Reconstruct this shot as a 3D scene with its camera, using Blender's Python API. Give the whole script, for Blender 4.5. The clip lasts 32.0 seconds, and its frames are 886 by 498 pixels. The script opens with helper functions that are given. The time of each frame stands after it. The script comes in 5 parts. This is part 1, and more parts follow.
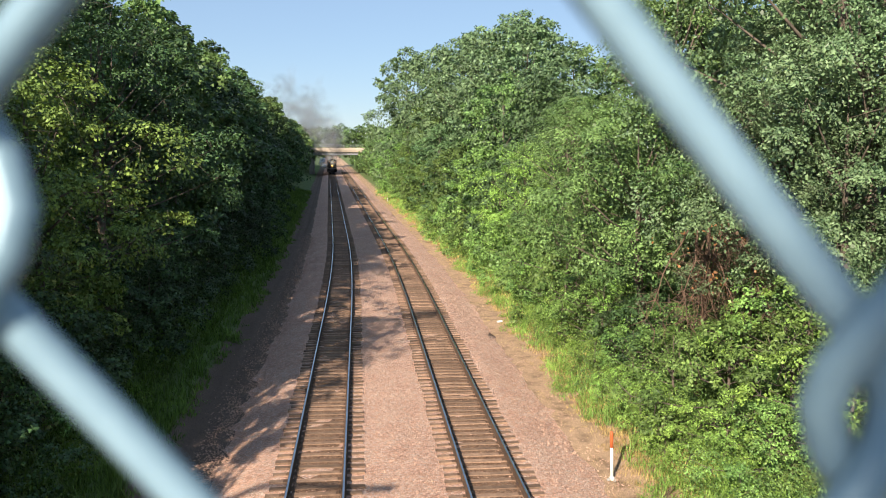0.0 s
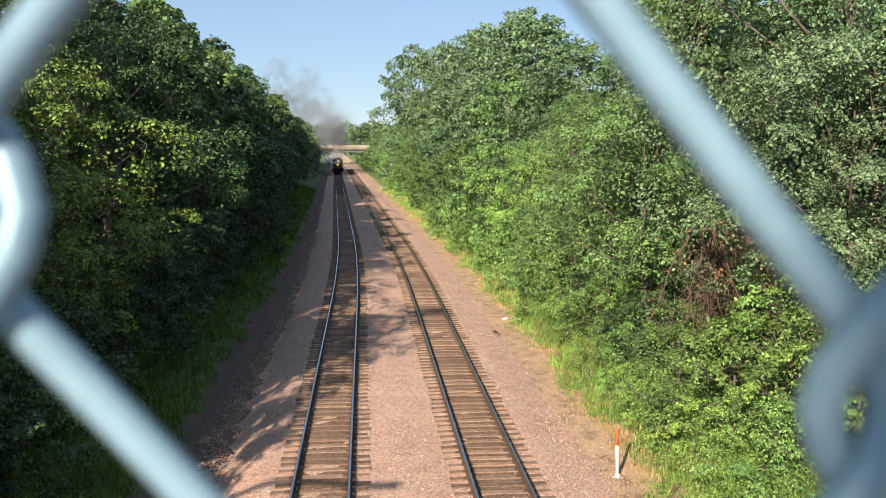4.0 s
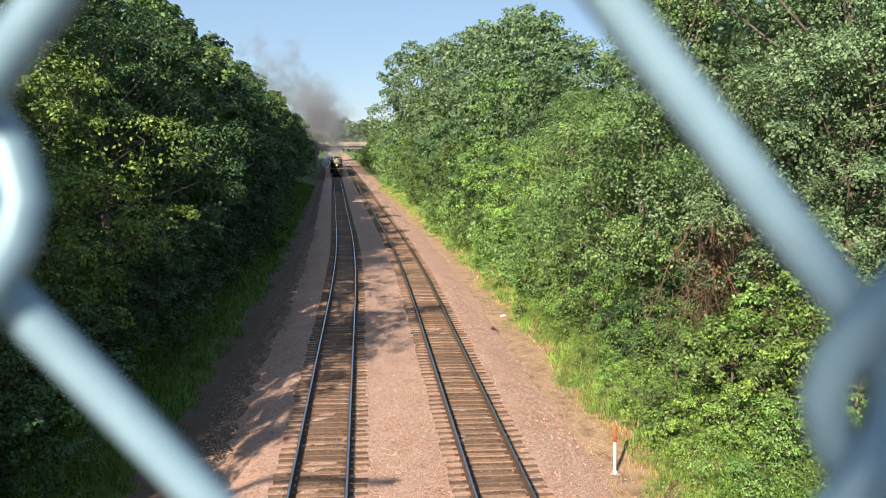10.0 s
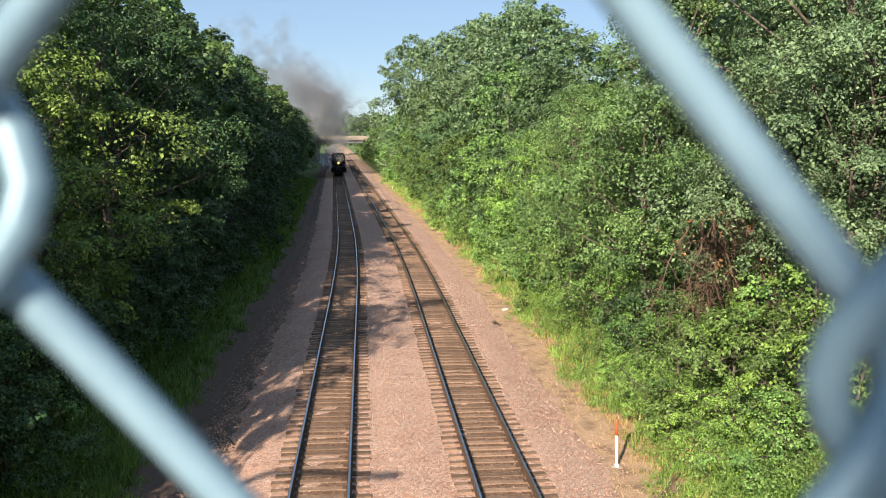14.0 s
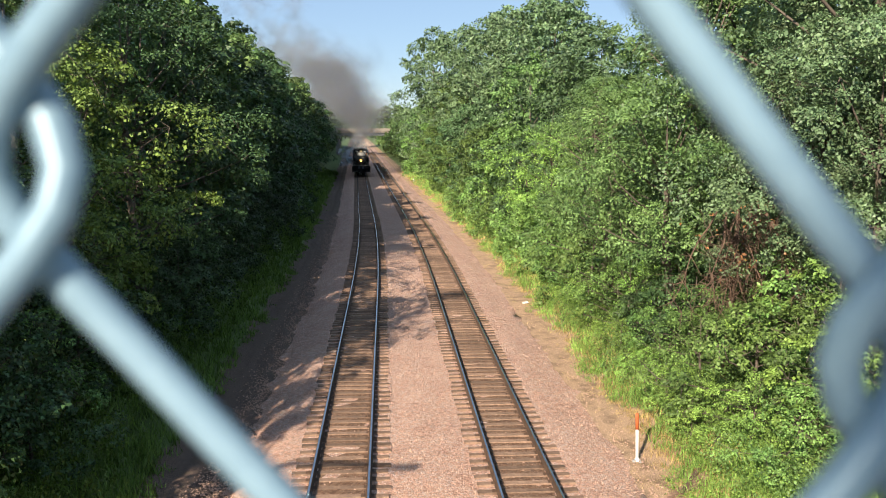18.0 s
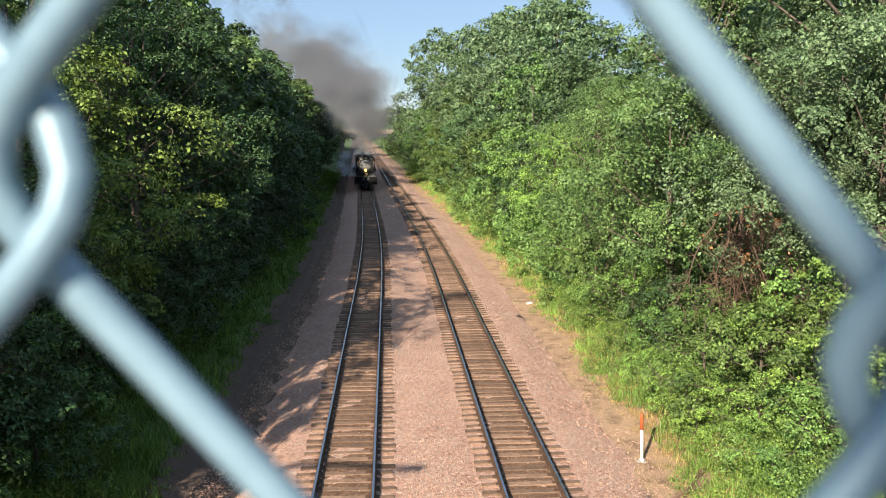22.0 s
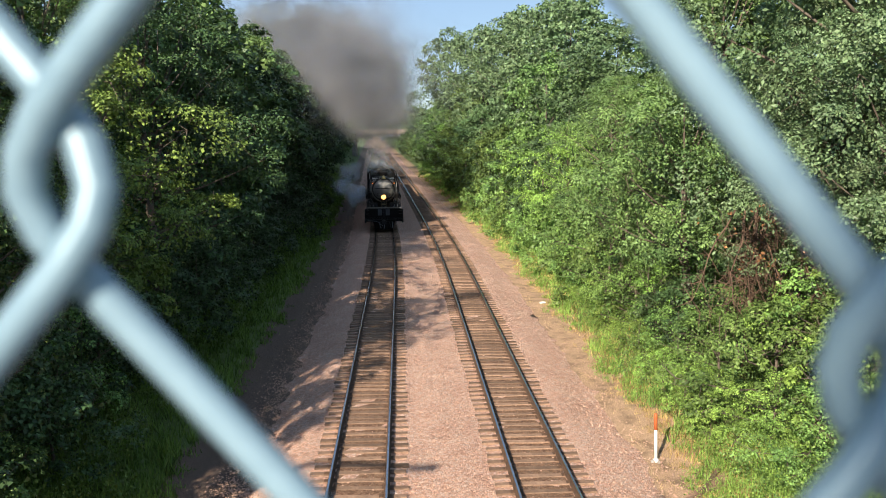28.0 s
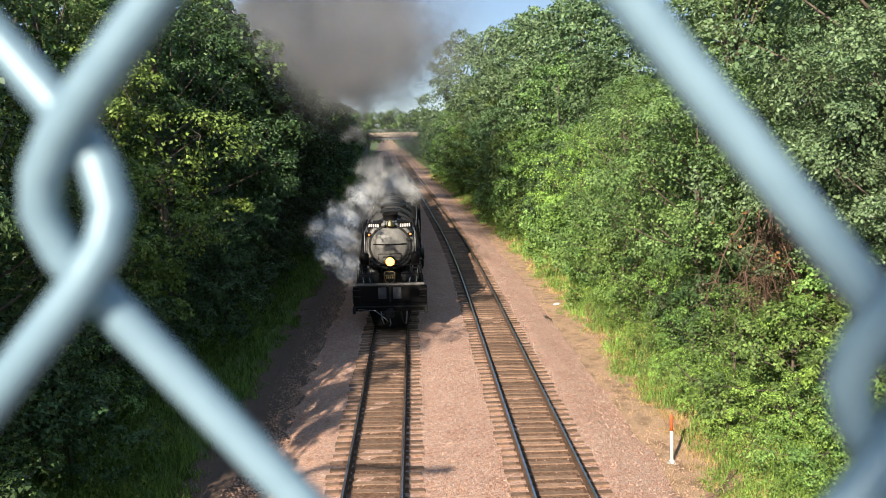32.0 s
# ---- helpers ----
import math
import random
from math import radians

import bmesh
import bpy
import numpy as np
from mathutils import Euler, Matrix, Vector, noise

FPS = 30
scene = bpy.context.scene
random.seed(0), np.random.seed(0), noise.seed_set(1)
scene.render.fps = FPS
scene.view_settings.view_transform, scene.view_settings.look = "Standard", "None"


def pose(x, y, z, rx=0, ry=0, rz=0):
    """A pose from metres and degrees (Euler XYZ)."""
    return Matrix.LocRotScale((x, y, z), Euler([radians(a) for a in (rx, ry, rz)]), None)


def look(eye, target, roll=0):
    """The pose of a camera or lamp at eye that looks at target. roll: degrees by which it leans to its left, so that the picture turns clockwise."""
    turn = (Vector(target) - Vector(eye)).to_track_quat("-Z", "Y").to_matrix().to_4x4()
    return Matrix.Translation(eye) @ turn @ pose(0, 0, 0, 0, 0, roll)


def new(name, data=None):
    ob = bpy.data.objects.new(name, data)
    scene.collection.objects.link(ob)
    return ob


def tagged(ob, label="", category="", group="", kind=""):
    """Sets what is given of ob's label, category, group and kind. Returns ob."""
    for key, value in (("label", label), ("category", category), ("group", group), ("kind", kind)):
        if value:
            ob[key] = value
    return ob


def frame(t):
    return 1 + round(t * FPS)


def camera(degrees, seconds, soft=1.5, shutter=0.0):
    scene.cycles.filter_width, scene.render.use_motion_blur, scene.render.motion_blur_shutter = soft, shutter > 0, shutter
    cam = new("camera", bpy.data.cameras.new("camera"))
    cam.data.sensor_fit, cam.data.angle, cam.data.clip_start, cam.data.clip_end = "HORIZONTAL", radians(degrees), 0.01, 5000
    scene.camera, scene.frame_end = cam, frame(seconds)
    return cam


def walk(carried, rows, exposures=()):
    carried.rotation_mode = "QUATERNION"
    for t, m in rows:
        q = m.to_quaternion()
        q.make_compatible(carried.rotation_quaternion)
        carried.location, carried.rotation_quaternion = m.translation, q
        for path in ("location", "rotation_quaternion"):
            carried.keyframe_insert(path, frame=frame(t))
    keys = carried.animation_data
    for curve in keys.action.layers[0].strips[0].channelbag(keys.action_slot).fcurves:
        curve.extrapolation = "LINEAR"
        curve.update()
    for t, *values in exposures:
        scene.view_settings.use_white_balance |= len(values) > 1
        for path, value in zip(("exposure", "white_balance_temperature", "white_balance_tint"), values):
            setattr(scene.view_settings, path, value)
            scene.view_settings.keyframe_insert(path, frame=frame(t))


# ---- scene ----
EYE_Z = 9.064
cam = camera(55.5, 32.0, soft=1.0)
# the phone's small lens: far things sharp, the wire a hand's width away soft
cam.data.dof.use_dof = True
cam.data.dof.focus_distance = 70.0
cam.data.dof.aperture_fstop = 24.0

# seconds; eye in millimetres about its mean stand; degrees right of the track, down, and of lean
PATH = [
    (0, 0.08, 5.92, -1.32, 5.683, 6.838, 0.107),
    (0.5, 0.09, 5.81, -1.28, 5.808, 6.831, 0.289),
    (1, 0.10, 5.65, -1.22, 5.861, 6.856, 0.223),
    (1.5, 0.11, 5.48, -1.16, 5.639, 6.928, 0.041),
    (2, 0.12, 5.31, -1.11, 5.430, 6.976, -0.004),
    (2.5, 0.13, 5.16, -1.05, 5.219, 7.010, -0.058),
    (3, 0.15, 5.08, -1.00, 5.173, 7.042, -0.036),
    (3.5, 0.18, 5.11, -0.97, 5.297, 7.013, 0.046),
    (5.5, 0.32, 5.55, -0.89, 5.276, 7.095, 0.134),
    (6, 0.32, 5.62, -0.90, 5.227, 7.102, 0.155),
    (6.5, 0.27, 5.66, -0.95, 5.321, 7.039, 0.210),
    (7, 0.19, 5.65, -1.03, 5.362, 7.006, 0.207),
    (7.5, 0.10, 5.65, -1.12, 5.412, 6.991, 0.257),
    (8, 0.01, 5.64, -1.20, 5.448, 6.989, 0.246),
    (8.5, -0.07, 5.63, -1.28, 5.477, 6.996, 0.289),
    (9, -0.11, 5.58, -1.36, 5.449, 7.070, 0.179),
    (9.5, -0.11, 5.49, -1.43, 5.270, 7.276, 0.124),
    (10, -0.07, 5.36, -1.49, 5.444, 7.234, 0.156),
    (10.5, -0.03, 5.23, -1.55, 5.450, 7.269, 0.219),
    (11, 0.02, 5.09, -1.61, 5.488, 7.311, 0.410),
    (11.5, 0.06, 4.96, -1.67, 5.640, 7.335, 0.466),
    (12, 0.11, 4.83, -1.73, 5.087, 7.575, 0.208),
    (12.5, 0.14, 4.72, -1.79, 4.596, 7.816, -0.208),
    (13, 0.08, 4.77, -1.90, 4.701, 7.960, -0.400),
    (13.5, -0.08, 4.98, -2.07, 5.069, 7.851, -0.277),
    (14, -0.26, 5.13, -2.26, 5.334, 7.646, 0.012),
    (14.5, -0.35, 5.00, -2.44, 5.672, 7.508, 0.203),
    (16.5, -0.37, 3.58, -2.96, 4.038, 8.110, 0.134),
    (17, -0.37, 3.42, -2.92, 3.975, 8.114, 0.137),
    (17.5, -0.36, 3.36, -2.80, 3.836, 8.163, 0.084),
    (18, -0.36, 3.32, -2.67, 3.902, 8.145, 0.092),
    (18.5, -0.36, 3.28, -2.55, 4.164, 8.033, 0.149),
    (19, -0.36, 3.25, -2.46, 4.168, 8.012, 0.076),
    (19.5, -0.37, 3.25, -2.43, 3.975, 8.054, -0.020),
    (20, -0.39, 3.26, -2.45, 3.897, 8.059, -0.044),
    (20.5, -0.40, 3.27, -2.47, 3.889, 8.051, -0.058),
    (21, -0.42, 3.28, -2.49, 3.818, 8.065, -0.107),
    (21.5, -0.43, 3.29, -2.51, 3.709, 8.083, -0.206),
    (22, -0.45, 3.30, -2.53, 3.662, 8.078, -0.207),
    (22.5, -0.46, 3.31, -2.55, 3.621, 8.083, -0.230),
    (23, -0.45, 3.26, -2.53, 3.720, 8.052, -0.096),
    (23.5, -0.42, 3.15, -2.47, 3.839, 8.012, 0.017),
    (24, -0.36, 2.99, -2.38, 3.793, 8.014, -0.040),
    (24.5, -0.31, 2.82, -2.28, 3.648, 8.065, -0.138),
    (25, -0.27, 2.58, -2.17, 3.695, 8.045, -0.148),
    (25.5, -0.25, 2.27, -2.04, 3.854, 7.990, -0.114),
    (27.5, -0.27, 0.76, -1.46, 3.409, 7.859, -0.267),
    (28, -0.27, 0.49, -1.31, 2.762, 8.106, -0.404),
    (28.5, -0.25, 0.33, -1.15, 2.582, 8.168, -0.748),
    (29, -0.21, 0.27, -0.99, 2.900, 8.225, -0.913),
    (29.5, -0.18, 0.23, -0.83, 3.023, 8.169, -0.824),
    (30, -0.14, 0.18, -0.66, 2.770, 8.048, -0.858),
    (30.5, -0.11, 0.14, -0.50, 2.589, 8.041, -0.902),
    (31, -0.07, 0.09, -0.33, 2.522, 7.969, -0.904),
    (31.5, -0.04, 0.05, -0.17, 2.061, 7.983, -0.985),
    (32, -0.01, 0.02, -0.06, 1.862, 7.943, -1.036),
]


def eye_pose(ex, ey, ez, yaw, down, lean):
    a, b = radians(yaw), radians(down)
    eye = Vector((ex / 1000, ey / 1000, EYE_Z + ez / 1000))
    way = Vector((math.sin(a) * math.cos(b), math.cos(a) * math.cos(b), -math.sin(b)))
    return look(eye, eye + way * 50, lean)


walk(cam, [(r[0], eye_pose(*r[1:])) for r in PATH])

# ---- light ----
SUN_UP, SUN_WAY = 27.0, 27.0        # degrees above the ground; its light runs this far right of the track
world = bpy.data.worlds.new("sky")
scene.world = world
world.use_nodes = True
wn = world.node_tree
sky = wn.nodes.new("ShaderNodeTexSky")
sky.sky_type, sky.sun_disc = "NISHITA", False
sky.sun_elevation, sky.sun_rotation = radians(SUN_UP), radians(180 + SUN_WAY)
sky.altitude = 1200
sky.air_density, sky.dust_density, sky.ozone_density = 1.0, 0.25, 2.5
wn.nodes["Background"].inputs["Strength"].default_value = 0.071
# summer haze evens out the clear sky
haze = wn.nodes.new("ShaderNodeMix")
haze.data_type = "RGBA"
haze.inputs[0].default_value, haze.inputs[7].default_value = 0.55, (3.3, 4.6, 6.5, 1)
wn.links.new(sky.outputs[0], haze.inputs[6])
wn.links.new(haze.outputs[2], wn.nodes["Background"].inputs["Color"])
sun = new("sun", bpy.data.lights.new("sun", "SUN"))
sun.data.energy, sun.data.angle, sun.data.color = 5.3, radians(0.53), (1.0, 0.89, 0.73)
sun.matrix_world = look((-20, -40, 40), (-20 + math.sin(radians(SUN_WAY)) * 10, -40 + math.cos(radians(SUN_WAY)) * 10, 40 - 10 * math.tan(radians(SUN_UP))))
scene.view_settings.exposure = 0.85
scene.cycles.transparent_max_bounces = 128


# ---- materials ----
def material(name, base, rough=0.8, metal=0.0, second=None, scale=6.0, fine=60.0, bump=0.3, depth=0.01, vary=0.0, island=0.0, glow=None, sheer=None, spec=0.4, hue=0.0):
    """Two scales of noise between two colours, fine relief, and a spread of brightness from piece to piece."""
    m = bpy.data.materials.new(name)
    m.use_nodes = True
    nt = m.node_tree
    out, bs = nt.nodes["Material Output"], nt.nodes["Principled BSDF"]
    lk = nt.links.new
    second = second or tuple(c * 0.6 for c in base)
    co = nt.nodes.new("ShaderNodeTexCoord")
    n1, n2 = nt.nodes.new("ShaderNodeTexNoise"), nt.nodes.new("ShaderNodeTexNoise")
    for n, s, d in ((n1, scale, 4), (n2, fine, 3)):
        n.inputs["Scale"].default_value, n.inputs["Detail"].default_value = s, d
        lk(co.outputs["Object"], n.inputs["Vector"])
    mixf = nt.nodes.new("ShaderNodeMath")
    mixf.operation = "MULTIPLY_ADD"
    lk(n2.outputs["Fac"], mixf.inputs[0])
    mixf.inputs[1].default_value = 0.6
    lk(n1.outputs["Fac"], mixf.inputs[2])
    rng = nt.nodes.new("ShaderNodeMapRange")
    rng.inputs["From Min"].default_value, rng.inputs["From Max"].default_value = 0.55, 1.05
    lk(mixf.outputs[0], rng.inputs["Value"])
    mx = nt.nodes.new("ShaderNodeMix")
    mx.data_type = "RGBA"
    mx.inputs[6].default_value, mx.inputs[7].default_value = (*second, 1), (*base, 1)
    lk(rng.outputs[0], mx.inputs[0])
    col = mx.outputs[2]
    if vary or island:
        spread = None
        for amount, kind, socket in ((vary, "ShaderNodeObjectInfo", "Random"), (island, "ShaderNodeNewGeometry", "Random Per Island")):
            if not amount:
                continue
            mr = nt.nodes.new("ShaderNodeMapRange")
            mr.inputs["To Min"].default_value, mr.inputs["To Max"].default_value = 1 - amount, 1 + amount
            lk(nt.nodes.new(kind).outputs[socket], mr.inputs["Value"])
            if spread:
                both = nt.nodes.new("ShaderNodeMath")
                both.operation = "MULTIPLY"
                lk(spread, both.inputs[0])
                lk(mr.outputs[0], both.inputs[1])
                spread = both.outputs[0]
            else:
                spread = mr.outputs[0]
        hs = nt.nodes.new("ShaderNodeHueSaturation")
        lk(spread, hs.inputs["Value"])
        lk(col, hs.inputs["Color"])
        if hue:
            turn = nt.nodes.new("ShaderNodeMapRange")
            turn.inputs["To Min"].default_value, turn.inputs["To Max"].default_value = 0.5 - hue, 0.5 + hue
            lk(nt.nodes.new("ShaderNodeObjectInfo").outputs["Random"], turn.inputs["Value"])
            lk(turn.outputs[0], hs.inputs["Hue"])
        col = hs.outputs[0]
    lk(col, bs.inputs["Base Color"])
    bs.inputs["Roughness"].default_value, bs.inputs["Metallic"].default_value = rough, metal
    bs.inputs["Specular IOR Level"].default_value = spec
    if bump:
        bp = nt.nodes.new("ShaderNodeBump")
        bp.inputs["Strength"].default_value, bp.inputs["Distance"].default_value = bump, depth
        lk(n2.outputs["Fac"], bp.inputs["Height"])
        lk(bp.outputs[0], bs.inputs["Normal"])
    if glow:
        bs.inputs["Emission Color"].default_value, bs.inputs["Emission Strength"].default_value = (*glow[:3], 1), glow[3]
    if sheer:
        tl, ad = nt.nodes.new("ShaderNodeBsdfTranslucent"), nt.nodes.new("ShaderNodeMixShader")
        tint = nt.nodes.new("ShaderNodeMix")
        tint.data_type, tint.blend_type = "RGBA", "MULTIPLY"
        tint.inputs[0].default_value = 1.0
        lk(col, tint.inputs[6])
        tint.inputs[7].default_value = (*sheer[1:], 1)
        lk(tint.outputs[2], tl.inputs["Color"])
        ad.inputs[0].default_value = sheer[0]
        lk(bs.outputs[0], ad.inputs[1])
        lk(tl.outputs[0], ad.inputs[2])
        lk(ad.outputs[0], out.inputs["Surface"])
    return m


def leaf_material(name, a, b, spec=0.30, rough=0.50):
    return material(name, a, rough, second=b, scale=0.35, fine=1.2, bump=0, vary=0.33, island=0.55, hue=0.012, sheer=(0.11, 1.35, 1.5, 0.7), spec=spec)


LEAF_MID = leaf_material("leaf_mid", (0.168, 0.25, 0.078), (0.064, 0.118, 0.038))
LEAF_OAK = leaf_material("leaf_oak", (0.190, 0.268, 0.128), (0.074, 0.128, 0.060), 0.36, 0.46)
LEAF_LIGHT = leaf_material("leaf_light", (0.192, 0.296, 0.074), (0.08, 0.146, 0.042))
# darkened leaf green: the wood's shade is put into the colour
LEAF_SHADED = leaf_material("leaf_shaded", (0.074, 0.124, 0.043), (0.034, 0.068, 0.026))
LEAF_DEEP = leaf_material("leaf_deep", (0.128, 0.202, 0.082), (0.054, 0.102, 0.044))
LEAF_WEED = leaf_material("leaf_weed", (0.268, 0.4, 0.084), (0.125, 0.215, 0.05))
STRAW = leaf_material("dry_grass", (0.42, 0.30, 0.13), (0.30, 0.20, 0.09))
# left-bank copy of the grass green; the bank's shade level is in the colour
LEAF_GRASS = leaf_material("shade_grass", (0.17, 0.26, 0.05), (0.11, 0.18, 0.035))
LEAF_DEAD = leaf_material("leaf_dead", (0.36, 0.17, 0.07), (0.22, 0.10, 0.05))
BARK = material("bark", (0.16, 0.125, 0.095), 0.9, second=(0.07, 0.055, 0.045), scale=3, fine=25, bump=0.8, depth=0.03)
TWIG = material("dead_twig", (0.17, 0.105, 0.07), 0.9, second=(0.09, 0.058, 0.04), scale=3, fine=25, bump=0.2)
STONE = material("ballast_stone", (0.50, 0.315, 0.23), 0.9, second=(0.38, 0.235, 0.17), scale=0.9, fine=16, bump=0.4, island=0.24)
TIE = material("tie_wood", (0.310, 0.195, 0.130), 0.9, second=(0.115, 0.070, 0.047), scale=2.5, fine=22, bump=0.8, depth=0.02, vary=0.35)
TIE_FAR = material("far_tie_wood", (0.200, 0.130, 0.090), 0.9, second=(0.095, 0.062, 0.045), scale=2.5, fine=22, bump=0.8, depth=0.02, island=0.35)
RAIL_TOP = material("rail_head", (0.55, 0.55, 0.56), 0.22, 1.0, second=(0.36, 0.35, 0.35), scale=2, fine=40, bump=0.05)
RUST = material("rusty_rail", (0.13, 0.072, 0.042), 0.85, 0.0, second=(0.06, 0.036, 0.025), scale=4, fine=60, bump=0.4)
CONCRETE = material("concrete", (0.48, 0.40, 0.31), 0.9, second=(0.38, 0.31, 0.25), scale=0.6, fine=9, bump=0.2)
CONCRETE_GREY = material("grey_concrete", (0.36, 0.34, 0.31), 0.9, second=(0.26, 0.25, 0.23), scale=0.6, fine=9, bump=0.2)
STEEL = material("grey_steel", (0.30, 0.31, 0.32), 0.5, 0.6, scale=2, fine=30, bump=0.1)
ZINC = material("zinc_wire", (0.205, 0.305, 0.375), 0.40, 0.1, second=(0.155, 0.245, 0.315), scale=40, fine=500, bump=0.15, depth=0.0004)
WHITE = material("white_paint", (0.80, 0.78, 0.74), 0.5, second=(0.66, 0.63, 0.58), scale=5, fine=50, bump=0.1)
ORANGE = material("orange_paint", (0.62, 0.16, 0.05), 0.5, second=(0.45, 0.10, 0.04), scale=5, fine=50, bump=0.1)
BLACK = material("loco_black", (0.005, 0.005, 0.0055), 0.6, 0.0, second=(0.009, 0.008, 0.008), scale=2, fine=30, bump=0.15, spec=0.09)
SOOT = material("loco_jacket", (0.020, 0.020, 0.020), 0.5, 0.0, second=(0.012, 0.012, 0.012), scale=1.5, fine=20, bump=0.15, spec=0.25)
GRAPHITE = material("smokebox_grey", (0.235, 0.225, 0.205), 0.55, 0.1, second=(0.13, 0.125, 0.118), scale=2.2, fine=25, bump=0.25)
BRASS = material("brass", (0.80, 0.58, 0.24), 0.28, 1.0, scale=3, fine=30, bump=0.05)
GOLD = material("gold_paint", (0.22, 0.165, 0.07), 0.5, scale=3, fine=30, bump=0.05)
LAMP = material("headlight_glass", (0.35, 0.22, 0.08), 0.3, glow=(1.0, 0.44, 0.10, 2.6), bump=0)
AMBER = material("marker_glass", (0.8, 0.3, 0.1), 0.3, glow=(1.0, 0.30, 0.08, 0.5), bump=0)
PALE = material("pale_panel", (0.060, 0.066, 0.080), 0.5, scale=2, fine=20, bump=0.1)
YELLOW = material("coach_yellow", (0.55, 0.36, 0.06), 0.45, scale=1, fine=20, bump=0.05)


def vapour(name, colour, dense, rough=0.35):
    """Thin sheets of vapour: each fades out from its middle, with ragged patches."""
    m = bpy.data.materials.new(name)
    m.use_nodes = True
    nt = m.node_tree
    lk = nt.links.new
    nt.nodes.remove(nt.nodes["Principled BSDF"])
    uv, co = nt.nodes.new("ShaderNodeUVMap"), nt.nodes.new("ShaderNodeTexCoord")
    uv.uv_map = "sheet"
    away = nt.nodes.new("ShaderNodeVectorMath")
    away.operation = "LENGTH"
    lk(uv.outputs[0], away.inputs[0])
    fade = nt.nodes.new("ShaderNodeMapRange")
    fade.interpolation_type = "SMOOTHSTEP"
    fade.inputs["From Min"].default_value, fade.inputs["From Max"].default_value = 0.0, 1.0
    fade.inputs["To Min"].default_value, fade.inputs["To Max"].default_value = 1.0, 0.0
    lk(away.outputs["Value"], fade.inputs["Value"])
    nz = nt.nodes.new("ShaderNodeTexNoise")
    nz.inputs["Scale"].default_value, nz.inputs["Detail"].default_value = rough, 2
    lk(co.outputs["Object"], nz.inputs["Vector"])
    rag = nt.nodes.new("ShaderNodeMapRange")
    rag.inputs["From Min"].default_value, rag.inputs["From Max"].default_value = 0.25, 0.70
    rag.inputs["To Min"].default_value, rag.inputs["To Max"].default_value = dense * 0.35, dense
    lk(nz.outputs["Fac"], rag.inputs["Value"])
    mul = nt.nodes.new("ShaderNodeMath")
    mul.operation = "MULTIPLY"
    lk(fade.outputs[0], mul.inputs[0])
    lk(rag.outputs[0], mul.inputs[1])
    df, tl, half, tr, mix = (nt.nodes.new(k) for k in ("ShaderNodeBsdfDiffuse", "ShaderNodeBsdfTranslucent", "ShaderNodeMixShader", "ShaderNodeBsdfTransparent", "ShaderNodeMixShader"))
    df.inputs["Color"].default_value = tl.inputs["Color"].default_value = (*colour, 1)
    half.inputs[0].default_value = 0.5
    lk(df.outputs[0], half.inputs[1])
    lk(tl.outputs[0], half.inputs[2])
    lk(mul.outputs[0], mix.inputs[0])
    lk(tr.outputs[0], mix.inputs[1])
    lk(half.outputs[0], mix.inputs[2])
    lk(mix.outputs[0], nt.nodes["Material Output"].inputs["Surface"])
    return m


SMOKE = vapour("coal_smoke", (0.30, 0.305, 0.325), 0.20)
HAZE = vapour("thin_smoke", (0.30, 0.305, 0.325), 0.11)
STEAM = vapour("white_steam", (0.74, 0.77, 0.81), 0.38, 0.55)
WISP = vapour("white_wisp", (0.88, 0.88, 0.88), 0.15, 0.9)


